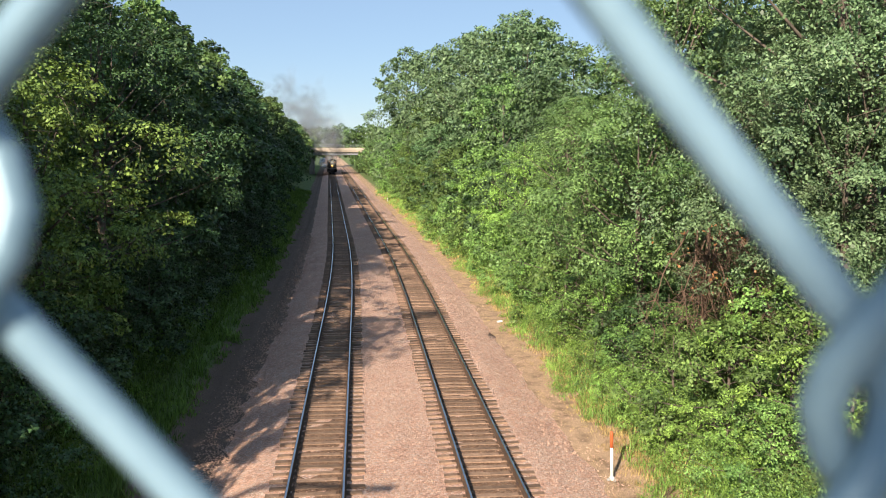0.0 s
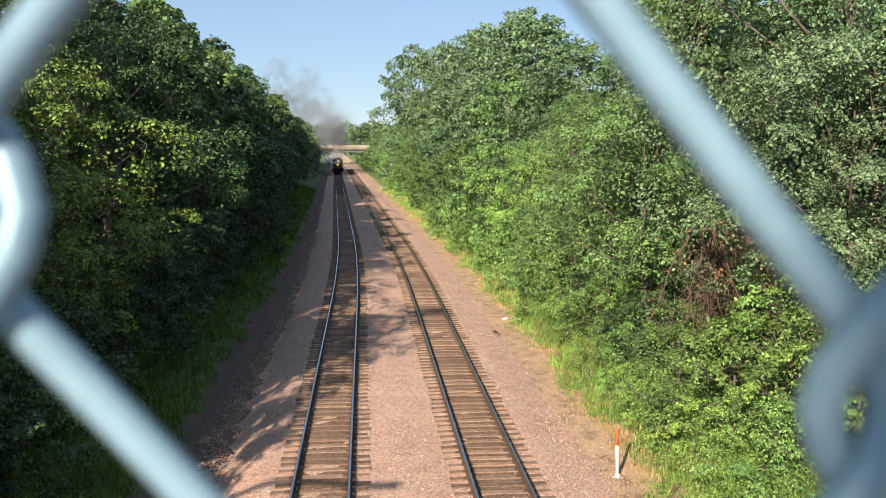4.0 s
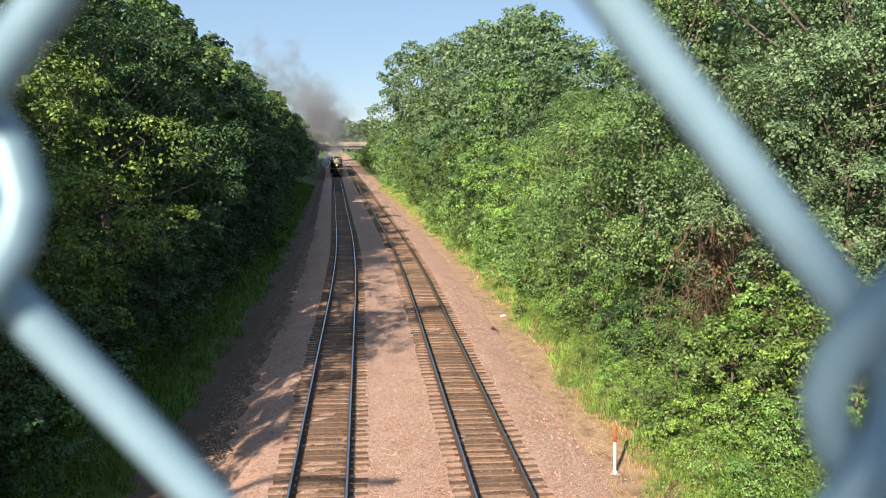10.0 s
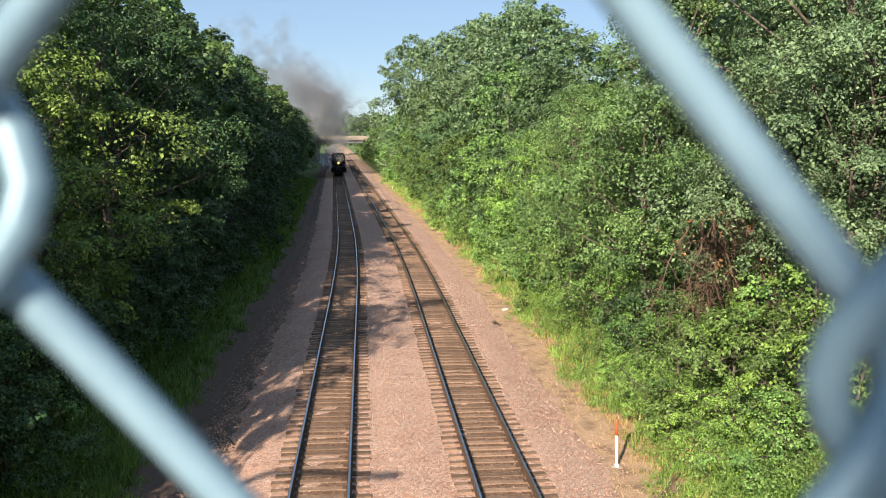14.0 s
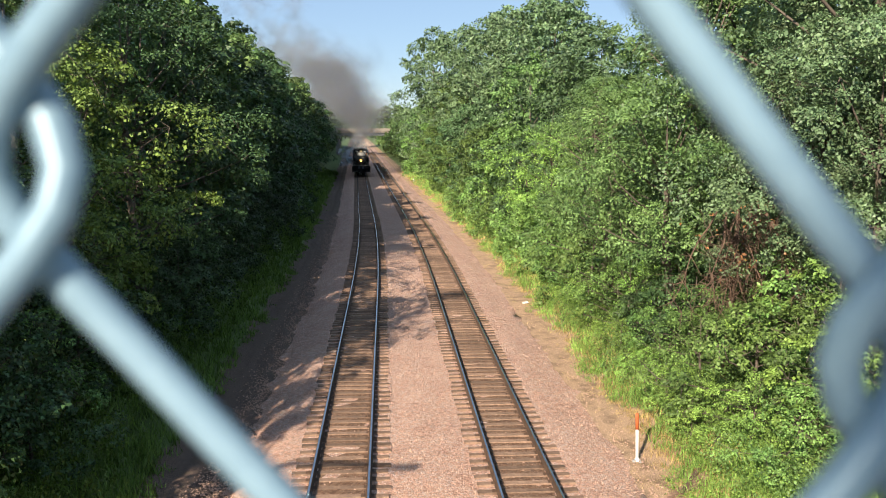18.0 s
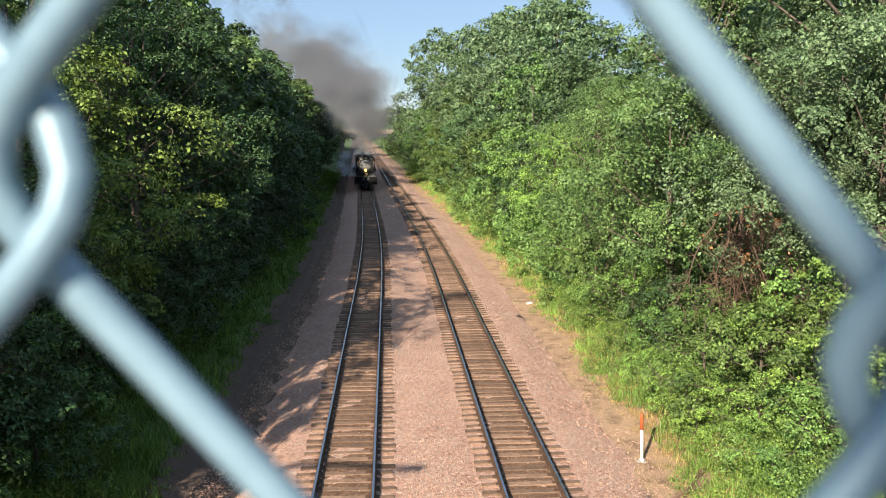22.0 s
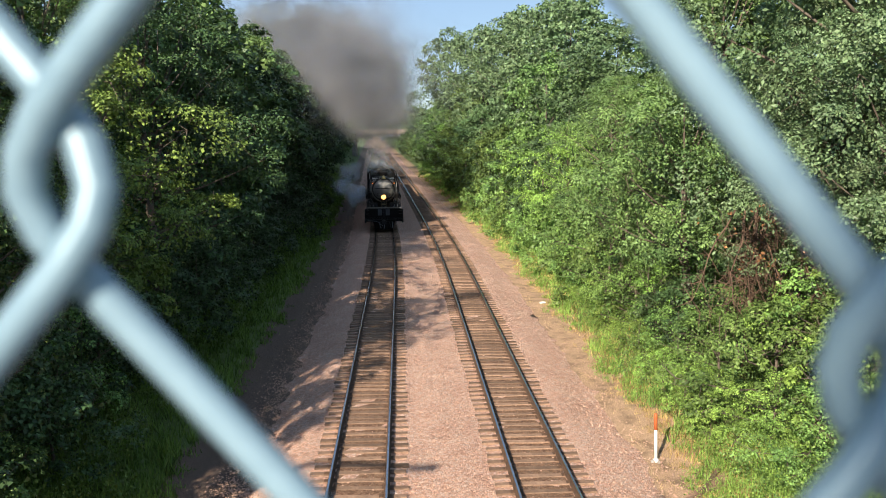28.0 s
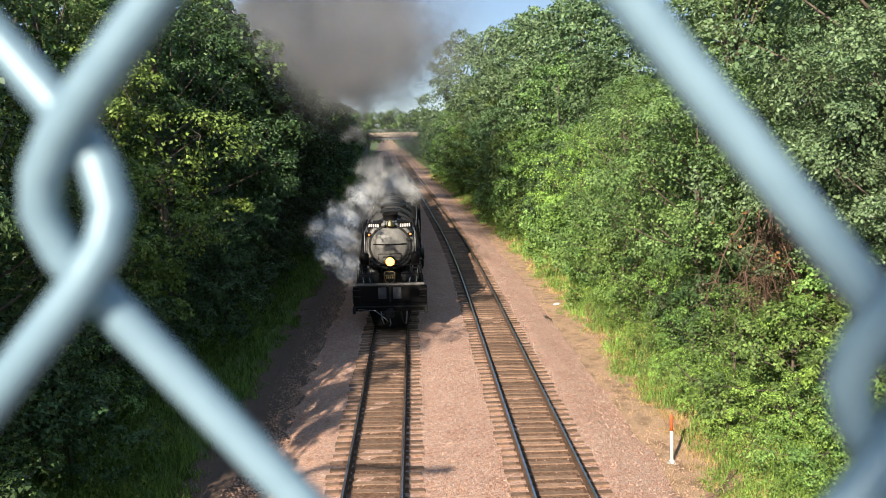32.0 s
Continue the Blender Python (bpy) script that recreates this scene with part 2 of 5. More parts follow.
def ground_material():
    """Grass and bare dirt, told apart by the sheet's own 'grass' value with a ragged edge."""
    m = bpy.data.materials.new("ground_soil")
    m.use_nodes = True
    nt = m.node_tree
    bs, lk = nt.nodes["Principled BSDF"], nt.links.new
    co = nt.nodes.new("ShaderNodeTexCoord")
    at = nt.nodes.new("ShaderNodeAttribute")
    at.attribute_name = "grass"
    big, small = nt.nodes.new("ShaderNodeTexNoise"), nt.nodes.new("ShaderNodeTexNoise")
    big.inputs["Scale"].default_value, small.inputs["Scale"].default_value = 0.8, 34
    big.inputs["Detail"].default_value = small.inputs["Detail"].default_value = 5
    for n in (big, small):
        lk(co.outputs["Object"], n.inputs["Vector"])
    grain = nt.nodes.new("ShaderNodeMapRange")
    grain.inputs["From Min"].default_value, grain.inputs["From Max"].default_value = 0.33, 0.67
    lk(small.outputs["Fac"], grain.inputs["Value"])
    edge = nt.nodes.new("ShaderNodeMath")
    edge.operation = "ADD"
    lk(at.outputs["Fac"], edge.inputs[0])
    lk(big.outputs["Fac"], edge.inputs[1])
    step = nt.nodes.new("ShaderNodeMapRange")
    step.inputs["From Min"].default_value, step.inputs["From Max"].default_value = 0.9, 1.15
    lk(edge.outputs[0], step.inputs["Value"])
    dirt, green, mx = (nt.nodes.new("ShaderNodeMix") for _ in range(3))
    for n, a, b in ((dirt, (0.30, 0.185, 0.105), (0.64, 0.43, 0.28)), (green, (0.060, 0.10, 0.025), (0.14, 0.19, 0.05))):
        n.data_type = "RGBA"
        n.inputs[6].default_value, n.inputs[7].default_value = (*a, 1), (*b, 1)
        lk(grain.outputs[0], n.inputs[0])
    cin, bare = nt.nodes.new("ShaderNodeAttribute"), nt.nodes.new("ShaderNodeMix")
    cin.attribute_name = "cinder"
    cinder = nt.nodes.new("ShaderNodeMix")
    for n, a, b in ((cinder, (0.040, 0.026, 0.020), (0.22, 0.145, 0.105)),):
        n.data_type = "RGBA"
        n.inputs[6].default_value, n.inputs[7].default_value = (*a, 1), (*b, 1)
        lk(grain.outputs[0], n.inputs[0])
    patch, rough = nt.nodes.new("ShaderNodeTexNoise"), nt.nodes.new("ShaderNodeMapRange")
    patch.inputs["Scale"].default_value, patch.inputs["Detail"].default_value = 1.7, 6
    rough.inputs["From Min"].default_value, rough.inputs["From Max"].default_value = 0.48, 0.66
    rough.inputs["To Max"].default_value = 0.75
    lk(co.outputs["Object"], patch.inputs["Vector"])
    lk(patch.outputs["Fac"], rough.inputs["Value"])
    worn = nt.nodes.new("ShaderNodeMix")
    worn.data_type = "RGBA"
    worn.inputs[7].default_value = (0.20, 0.125, 0.075, 1)
    lk(rough.outputs[0], worn.inputs[0])
    lk(dirt.outputs[2], worn.inputs[6])
    bare.data_type = "RGBA"
    lk(cin.outputs["Fac"], bare.inputs[0])
    lk(worn.outputs[2], bare.inputs[6])
    lk(cinder.outputs[2], bare.inputs[7])
    mx.data_type = "RGBA"
    lk(step.outputs[0], mx.inputs[0])
    lk(bare.outputs[2], mx.inputs[6])
    lk(green.outputs[2], mx.inputs[7])
    lk(mx.outputs[2], bs.inputs["Base Color"])
    bs.inputs["Roughness"].default_value = 0.95
    bp = nt.nodes.new("ShaderNodeBump")
    bp.inputs["Strength"].default_value, bp.inputs["Distance"].default_value = 0.8, 0.035
    lk(small.outputs["Fac"], bp.inputs["Height"])
    lk(bp.outputs[0], bs.inputs["Normal"])
    return m


SOIL = ground_material()


def stone_material(name, tones, size, depth):
    """Crushed stone lying close: every stone has its own tone and stands proud of joints with shade painted in."""
    m = bpy.data.materials.new(name)
    m.use_nodes = True
    nt = m.node_tree
    bs, lk = nt.nodes["Principled BSDF"], nt.links.new
    co, cell, near, big = (nt.nodes.new(k) for k in ("ShaderNodeTexCoord", "ShaderNodeTexVoronoi", "ShaderNodeTexVoronoi", "ShaderNodeTexNoise"))
    warp, add = nt.nodes.new("ShaderNodeTexNoise"), nt.nodes.new("ShaderNodeVectorMath")
    warp.inputs["Scale"].default_value = 1 / size
    lk(co.outputs["Object"], warp.inputs["Vector"])
    add.operation = "MULTIPLY_ADD"
    add.inputs[1].default_value = (size * 0.5,) * 3
    lk(warp.outputs["Color"], add.inputs[0])
    lk(co.outputs["Object"], add.inputs[2])
    near.feature = "DISTANCE_TO_EDGE"
    for n in (cell, near):
        n.inputs["Scale"].default_value = 1 / size
        lk(add.outputs[0], n.inputs["Vector"])
    big.inputs["Scale"].default_value, big.inputs["Detail"].default_value = 0.7, 5
    lk(co.outputs["Object"], big.inputs["Vector"])
    pick = nt.nodes.new("ShaderNodeSeparateColor")
    lk(cell.outputs["Color"], pick.inputs[0])
    shift = nt.nodes.new("ShaderNodeMath")
    shift.operation = "MULTIPLY_ADD"
    shift.inputs[1].default_value = 0.7
    lk(big.outputs["Fac"], shift.inputs[0])
    lk(pick.outputs[0], shift.inputs[2])
    ramp = nt.nodes.new("ShaderNodeValToRGB")
    el = ramp.color_ramp.elements
    el[0].position, el[0].color = 0.1, (*tones[0], 1)
    el[1].position, el[1].color = 1.45, (*tones[-1], 1)
    for k in range(1, len(tones) - 1):
        e = el.new(0.1 + 0.9 * k / (len(tones) - 1))
        e.color = (*tones[k], 1)
    scaled = nt.nodes.new("ShaderNodeMath")
    scaled.operation = "MULTIPLY"
    scaled.inputs[1].default_value = 0.68
    lk(shift.outputs[0], scaled.inputs[0])
    lk(scaled.outputs[0], ramp.inputs[0])
    gap = nt.nodes.new("ShaderNodeMapRange")
    gap.inputs["From Max"].default_value, gap.inputs["To Min"].default_value = 0.15, 0.48
    lk(near.outputs["Distance"], gap.inputs["Value"])
    # joints are darkened in colour too, standing in for shade between the stones
    hs = nt.nodes.new("ShaderNodeHueSaturation")
    lk(gap.outputs[0], hs.inputs["Value"])
    lk(ramp.outputs[0], hs.inputs["Color"])
    lk(hs.outputs[0], bs.inputs["Base Color"])
    bs.inputs["Roughness"].default_value = 0.92
    tall = nt.nodes.new("ShaderNodeMath")
    tall.operation = "MULTIPLY_ADD"
    tall.inputs[1].default_value = 0.8
    lk(pick.outputs[1], tall.inputs[0])
    lk(gap.outputs[0], tall.inputs[2])
    bp = nt.nodes.new("ShaderNodeBump")
    bp.inputs["Strength"].default_value, bp.inputs["Distance"].default_value = 0.9, depth
    lk(tall.outputs[0], bp.inputs["Height"])
    lk(bp.outputs[0], bs.inputs["Normal"])
    return m


BALLAST = stone_material("pink_ballast", ((0.27, 0.135, 0.10), (0.60, 0.335, 0.235), (0.76, 0.45, 0.325), (0.66, 0.455, 0.37), (0.92, 0.68, 0.54)), 0.058, 0.034)
FOULED = stone_material("fouled_ballast", ((0.08, 0.040, 0.022), (0.20, 0.100, 0.055), (0.30, 0.165, 0.095), (0.28, 0.185, 0.125)), 0.050, 0.030)


# ---- mesh tools ----
class Shape:
    """Gathers solids into one mesh."""

    def __init__(self):
        self.v, self.f, self.smooth = [], [], []

    def add(self, verts, faces, smooth=False, m=None):
        n = len(self.v)
        self.v += [tuple(m @ Vector(p)) if m else tuple(p) for p in verts]
        self.f += [tuple(i + n for i in q) for q in faces]
        self.smooth += [smooth] * len(faces)
        return self

    def box(self, x0, x1, y0, y1, z0, z1, bevel=0.0, m=None):
        b = min(bevel, 0.45 * min(x1 - x0, y1 - y0, z1 - z0))
        if b <= 0:
            vs = [(x, y, z) for z in (z0, z1) for y in (y0, y1) for x in (x0, x1)]
            return self.add(vs, [(0, 2, 3, 1), (4, 5, 7, 6), (0, 1, 5, 4), (2, 6, 7, 3), (0, 4, 6, 2), (1, 3, 7, 5)], m=m)
        bm = bmesh.new()
        bmesh.ops.create_cube(bm, size=1.0)
        for v in bm.verts:
            v.co = Vector((x0 if v.co.x < 0 else x1, y0 if v.co.y < 0 else y1, z0 if v.co.z < 0 else z1))
        bmesh.ops.bevel(bm, geom=bm.edges[:], offset=b, segments=2, affect="EDGES")
        bm.verts.index_update()
        self.add([v.co[:] for v in bm.verts], [[v.index for v in f.verts] for f in bm.faces], m=m)
        bm.free()
        return self

    def lathe(self, profile, sides=24, m=None, smooth=True):
        """Turns (radius, height) pairs about z."""
        vs, fs, n = [], [], len(profile)
        for r, z in profile:
            for k in range(sides):
                a = 2 * math.pi * k / sides
                vs.append((r * math.cos(a), r * math.sin(a), z))
        for i in range(n - 1):
            for k in range(sides):
                k2 = (k + 1) % sides
                fs.append((i * sides + k, i * sides + k2, (i + 1) * sides + k2, (i + 1) * sides + k))
        fs.append(tuple(reversed(range(sides))))
        fs.append(tuple((n - 1) * sides + k for k in range(sides)))
        return self.add(vs, fs, smooth, m)

    def tube(self, pts, radii, sides=6, smooth=True, m=None):
        pts = [Vector(p) for p in pts]
        if not hasattr(radii, "__len__"):
            radii = [radii] * len(pts)
        vs, fs, n = [], [], len(pts)
        side = None
        for i, p in enumerate(pts):
            d = (pts[min(i + 1, n - 1)] - pts[max(i - 1, 0)]).normalized()
            if side is None:
                side = d.orthogonal().normalized()
            side = (side - d * side.dot(d)).normalized()
            up = d.cross(side)
            for k in range(sides):
                a = 2 * math.pi * k / sides
                vs.append(p + (side * math.cos(a) + up * math.sin(a)) * radii[i])
        for i in range(n - 1):
            for k in range(sides):
                k2 = (k + 1) % sides
                fs.append((i * sides + k, i * sides + k2, (i + 1) * sides + k2, (i + 1) * sides + k))
        fs.append(tuple(reversed(range(sides))))
        fs.append(tuple((n - 1) * sides + k for k in range(sides)))
        return self.add(vs, fs, smooth, m)

    def mesh(self, name, mat):
        me = bpy.data.meshes.new(name)
        me.from_pydata([tuple(p) for p in self.v], [], self.f)
        me.polygons.foreach_set("use_smooth", self.smooth)
        me.materials.append(mat)
        me.update()
        return me


def array_mesh(name, verts, faces, mat, smooth=False):
    """A mesh from numpy arrays; faces all have the same number of corners."""
    me = bpy.data.meshes.new(name)
    n, k = faces.shape
    me.vertices.add(len(verts))
    me.vertices.foreach_set("co", verts.astype(np.float32).ravel())
    me.loops.add(n * k)
    me.loops.foreach_set("vertex_index", faces.astype(np.int32).ravel())
    me.polygons.add(n)
    me.polygons.foreach_set("loop_start", np.arange(0, n * k, k, dtype=np.int32))
    me.polygons.foreach_set("use_smooth", np.full(n, smooth))
    me.materials.append(mat)
    me.update(calc_edges=True)
    return me


def part(name, shape, mat, parent, label=""):
    me = shape.mesh(name, mat) if isinstance(shape, Shape) else shape
    ob = new(name, me)
    ob.parent = parent
    return tagged(ob, label)


def thing(name, m, label, category, group="", kind=""):
    ob = new(name)
    ob.matrix_world = m
    ob.empty_display_size = 0.2
    return tagged(ob, label, category, group, kind)


# ---- the line of the railway ----
LINE_Y = np.arange(-1500.0, 4001.0, 1.0)
LINE_SLOPE = -0.035 * np.clip((LINE_Y - 45) / 40, 0, 1)
LINE_X = -1.25 + np.concatenate(([0.0], np.cumsum(LINE_SLOPE[:-1])))
TRACK_GAP = 4.85


def line_x(y):
    return np.interp(y, LINE_Y, LINE_X)


def line_turn(y):
    return -math.atan(float(np.interp(y, LINE_Y, LINE_SLOPE)))


PROFILE_U = [-24.0, -7.2, -4.8, -3.2, -2.6, 6.8, 7.6, 9.6, 11.5, 26.0, 60.0]
PROFILE_Z = [6.3, -0.45, -0.74, -0.72, -0.9, -0.9, -0.465, -0.455, -0.15, 5.8, 6.3]


def ground_z(x, y):
    u = x - line_x(y)
    z = np.interp(u, PROFILE_U, PROFILE_Z)
    off = np.clip((np.abs(u - 2) - 5.5) / 6, 0, 1)
    return z + off * 0.25 * np.sin(x * 0.9 + 1.3 * np.sin(y * 0.31)) * np.sin(y * 0.7 + x * 0.23)

# ---- ground, ballast, tracks ----
def build_ground():
    us = np.array([-3000, -1500, -700, -300, -150, -80, -50, -36, -28, -24, -21, -18, -15.5, -13.5, -12, -10.8, -9.8, -9, -8.3, -7.6, -7, -6.4, -5.8, -5.4, -5.1, -4.85, -4.6, -4.35, -4.1, -3.9, -3.7, -3.5, -3.3, -3.1, -2.6,
                   6.8, 7.2, 7.6, 8.0, 8.4, 8.8, 9.2, 9.6, 10, 10.5, 11, 11.6, 12.4, 13.4, 14.6, 16, 18, 20.5, 23, 26, 30, 38, 50, 80, 150, 300, 700, 1500, 3000])
    ys = np.concatenate(([-1500, -700, -300, -120, -60, -30, -15, -5], np.arange(0, 100, 0.75), np.arange(100, 420, 3.0), [450, 520, 650, 900, 1400, 2200, 4000]))
    yy, uu = np.meshgrid(ys, us, indexing="ij")
    xx = uu + line_x(yy)
    zz = ground_z(xx, yy)
    # wheel ruts in the cinders beside the line
    ruts = np.exp(-((uu + 4.05 + 0.12 * np.sin(yy * 0.21)) / 0.16) ** 2) + 0.7 * np.exp(-((uu + 4.95 + 0.15 * np.sin(yy * 0.17)) / 0.2) ** 2)
    zz = zz - 0.13 * ruts + np.where((uu < -3) & (uu > -5.6), 0.05 * np.sin(yy * 1.9 + uu * 5) * np.sin(yy * 0.7 - uu * 3), 0)
    n, k = len(ys), len(us)
    idx = np.arange(n * k).reshape(n, k)
    quads = np.stack([idx[:-1, :-1], idx[:-1, 1:], idx[1:, 1:], idx[1:, :-1]], -1).reshape(-1, 4)
    me = array_mesh("ground", np.stack([xx, yy, zz], -1).reshape(-1, 3), quads, SOIL, True)
    grass = np.interp(uu, [-5.9, -5.0, 7.8, 9.8, 11.0], [1.0, 0.0, 0.12, 0.45, 1.0])
    me.attributes.new("grass", "FLOAT", "POINT").data.foreach_set("value", grass.astype(np.float32).ravel())
    me.attributes.new("cinder", "FLOAT", "POINT").data.foreach_set("value", np.interp(uu, [-2.0, 4.0], [1.0, 0.0]).astype(np.float32).ravel())
    tagged(new("ground", me), "dirt and grass of a railway cutting with wooded banks", "ground", kind="structure")


def strip(name, us, zs, y0, y1, step, mat, label, category, wobble=0.0, side_wobble=0.0):
    """A band along the line with the given section."""
    ys = np.arange(y0, y1 + 0.01, step)
    rng = np.random.default_rng(5)
    yy, uu = np.meshgrid(ys, np.array(us, float), indexing="ij")
    zz = np.broadcast_to(np.array(zs, float), yy.shape) + rng.normal(0, wobble, yy.shape)
    xx = uu + line_x(yy)
    for side in (0, -1):
        xx[:, side] += side_wobble * (0.5 * np.sin(ys * 0.31 + side) + 0.4 * np.sin(ys * 1.13 + 2 + side) + rng.normal(0, 0.75, len(ys)))
    n, k = yy.shape
    idx = np.arange(n * k).reshape(n, k)
    quads = np.stack([idx[:-1, :-1], idx[:-1, 1:], idx[1:, 1:], idx[1:, :-1]], -1).reshape(-1, 4)
    return tagged(new(name, array_mesh(name, np.stack([xx, yy, zz], -1).reshape(-1, 3), quads, mat, True)), label, category, kind="structure")


def build_bed():
    us = [-3.3, -2.9, -2.5, -2.1, -1.75, -1.3, -0.75, -0.3, 0.3, 0.75, 1.3, 1.7, 2.0, 2.4, 2.8, 3.2, 3.55, 4.1, 4.6, 5.1, 5.6, 6.1, 6.5, 6.8, 7.2, 7.6, 7.95, 8.3]
    zs = [-0.80, -0.64, -0.49, -0.35, -0.24, -0.215, -0.205, -0.20, -0.20, -0.205, -0.205, -0.20, -0.19, -0.185, -0.19, -0.20, -0.205, -0.205, -0.20, -0.20, -0.205, -0.205, -0.22, -0.25, -0.33, -0.40, -0.44, -0.52]
    strip("ballast_bed", us, zs, -60, 420, 0.6, BALLAST, "pink crushed stone ballast under both tracks", "ballast", 0.012, 0.26)
    for k, u in enumerate((0.0, TRACK_GAP)):
        strip("ballast_crib", [u - 0.68, u - 0.35, u, u + 0.35, u + 0.68], [-0.190, -0.186, -0.183, -0.186, -0.190], -20, 330, 0.6, FOULED,
              "rust-stained ballast between the rails", "ballast", 0.006, 0.03)
    # loose stones where the camera sees them one by one
    rng = np.random.default_rng(11)
    n = 42000
    y = 16 + 80 * rng.random(n) ** 2.3
    u = -3.6 + 12.4 * rng.random(n)
    edge = rng.random(n) < 0.3
    u = np.where(edge, -3.35 + rng.normal(0, 0.42, n), u)
    z = np.where(u > 7.9, -0.445, np.interp(u, us, zs))
    z = np.where(u < -3.1, ground_z(u + line_x(y), y), z)
    keep = (np.abs(u) > 1.35) & (np.abs(u - TRACK_GAP) > 1.35) | (rng.random(n) < 0.25)
    keep &= (np.abs(np.abs(u) - 0.75) > 0.16) & (np.abs(np.abs(u - TRACK_GAP) - 0.75) > 0.16)
    y, u, z = y[keep], u[keep], z[keep]
    n = len(y)
    base = np.array([(1, 0, 0), (-1, 0, 0), (0, 1, 0), (0, -1, 0), (0, 0, 1), (0, 0, -1)], float)
    tri = np.array([(0, 2, 4), (2, 1, 4), (1, 3, 4), (3, 0, 4)])
    size = rng.uniform(0.018, 0.042, (n, 1, 1)) * rng.uniform(0.6, 1.25, (n, 6, 1))
    a = rng.random(n) * 6.28
    rot = np.zeros((n, 3, 3))
    rot[:, 0, 0] = rot[:, 1, 1] = np.cos(a)
    rot[:, 0, 1], rot[:, 1, 0], rot[:, 2, 2] = -np.sin(a), np.sin(a), 0.75
    v = np.einsum("nij,nkj->nki", rot, (base[None] * size + rng.normal(0, 0.006, (n, 6, 3)))[:, :5])
    v += np.stack([u + line_x(y), y, z + 0.008], -1)[:, None, :]
    f = (tri[None] + 5 * np.arange(n)[:, None, None]).reshape(-1, 3)
    tagged(new("ballast_stones", array_mesh("ballast_stones", v.reshape(-1, 3), f, STONE)), "loose pink and grey crushed stones on the trackbed", "stones", kind="stuff")


def build_track(u0, label):
    track = thing("railway_track", pose(0, 0, 0), label, "railway track", "tracks")
    ys = np.concatenate((np.arange(-40, 130, 2.0), np.arange(130, 420, 5.0)))
    for side in (-1, 1):
        c = u0 + side * 0.7535
        sec = [(-0.075, -0.172), (-0.075, -0.158), (-0.012, -0.135), (-0.012, -0.045), (-0.036, -0.032), (-0.036, -0.008), (-0.028, -0.0005), (0.028, -0.0005), (0.036, -0.008), (0.036, -0.032), (0.012, -0.045), (0.012, -0.135), (0.075, -0.158), (0.075, -0.172)]
        for name, pts, mat, lab in (("rail", sec, RUST, ""), ("running_surface", [(-0.031, -0.004), (-0.026, 0.001), (0.026, 0.001), (0.031, -0.004)], RAIL_TOP, "polished steel running surface")):
            s = Shape()
            k = len(pts)
            vs, fs = [], []
            for y in ys:
                x = float(line_x(y)) + c
                vs += [(x + p, y, q) for p, q in pts]
            for i in range(len(ys) - 1):
                for j in range(k - 1):
                    fs.append((i * k + j, i * k + j + 1, (i + 1) * k + j + 1, (i + 1) * k + j))
            s.add(vs, fs, False)
            ob = part(name, s, mat, track if name == "rail" else rail, lab)
            if name == "rail":
                rail = ob
    return track


def build_ties(track, u0, seed):
    """Ties: the near ones each on its own, the rest as one mesh."""
    rng = random.Random(seed)
    shapes = []
    for k in range(5):
        s = Shape()
        w, l = 0.115, 1.30
        n = 5
        vs, fs = [], []
        for i in range(n + 1):
            x = -l + 2 * l * i / n
            j = lambda a: rng.uniform(-a, a)
            vs += [(x, -w + j(0.008), -0.30), (x, -w + j(0.010), -0.175 + j(0.006)), (x, -w + 0.02, -0.160 + j(0.006)), (x, w - 0.02, -0.160 + j(0.006)), (x, w + j(0.010), -0.175 + j(0.006)), (x, w + j(0.008), -0.30)]
        for i in range(n):
            for q in range(5):
                fs.append((i * 6 + q, i * 6 + q + 1, (i + 1) * 6 + q + 1, (i + 1) * 6 + q))
        fs += [tuple(range(6)), tuple(reversed(range(n * 6, n * 6 + 6)))]
        shapes.append(s.add(vs, fs))
    meshes = [s.mesh("tie", TIE) for s in shapes]
    far = Shape()
    plate = Shape().box(-0.17, 0.17, -0.09, 0.09, -0.17, -0.152).box(-0.109, -0.081, -0.06, -0.03, -0.155, -0.125).box(0.081, 0.109, 0.03, 0.06, -0.155, -0.125).mesh("tie_plate", RUST)
    y, count = 12.0, 0
    while y < 330:
        m = pose(float(line_x(y)) + u0 + rng.uniform(-0.05, 0.05), y + rng.uniform(-0.03, 0.03), rng.uniform(-0.012, 0.006), 0, 0, math.degrees(line_turn(y)) + rng.uniform(-1.2, 1.2))
        k = rng.randrange(5)
        if count < 300:
            ob = new("tie", meshes[k])
            ob.parent, ob.matrix_world = track, m
        else:
            far.box(-1.3, 1.3, -0.115, 0.115, -0.28, -0.165, m=m)
        if 14 < y < 82:
            for side in (-1, 1):
                ob = new("tie_plate", plate)
                ob.parent, ob.matrix_world = track, m @ pose(side * 0.7535, 0, 0)
        y += 0.495
        count += 1
    tagged(part("far_timber", far, TIE_FAR, track), kind="stuff")


# ---- trees ----
def unit(a):
    return a / np.linalg.norm(a, axis=-1, keepdims=True)


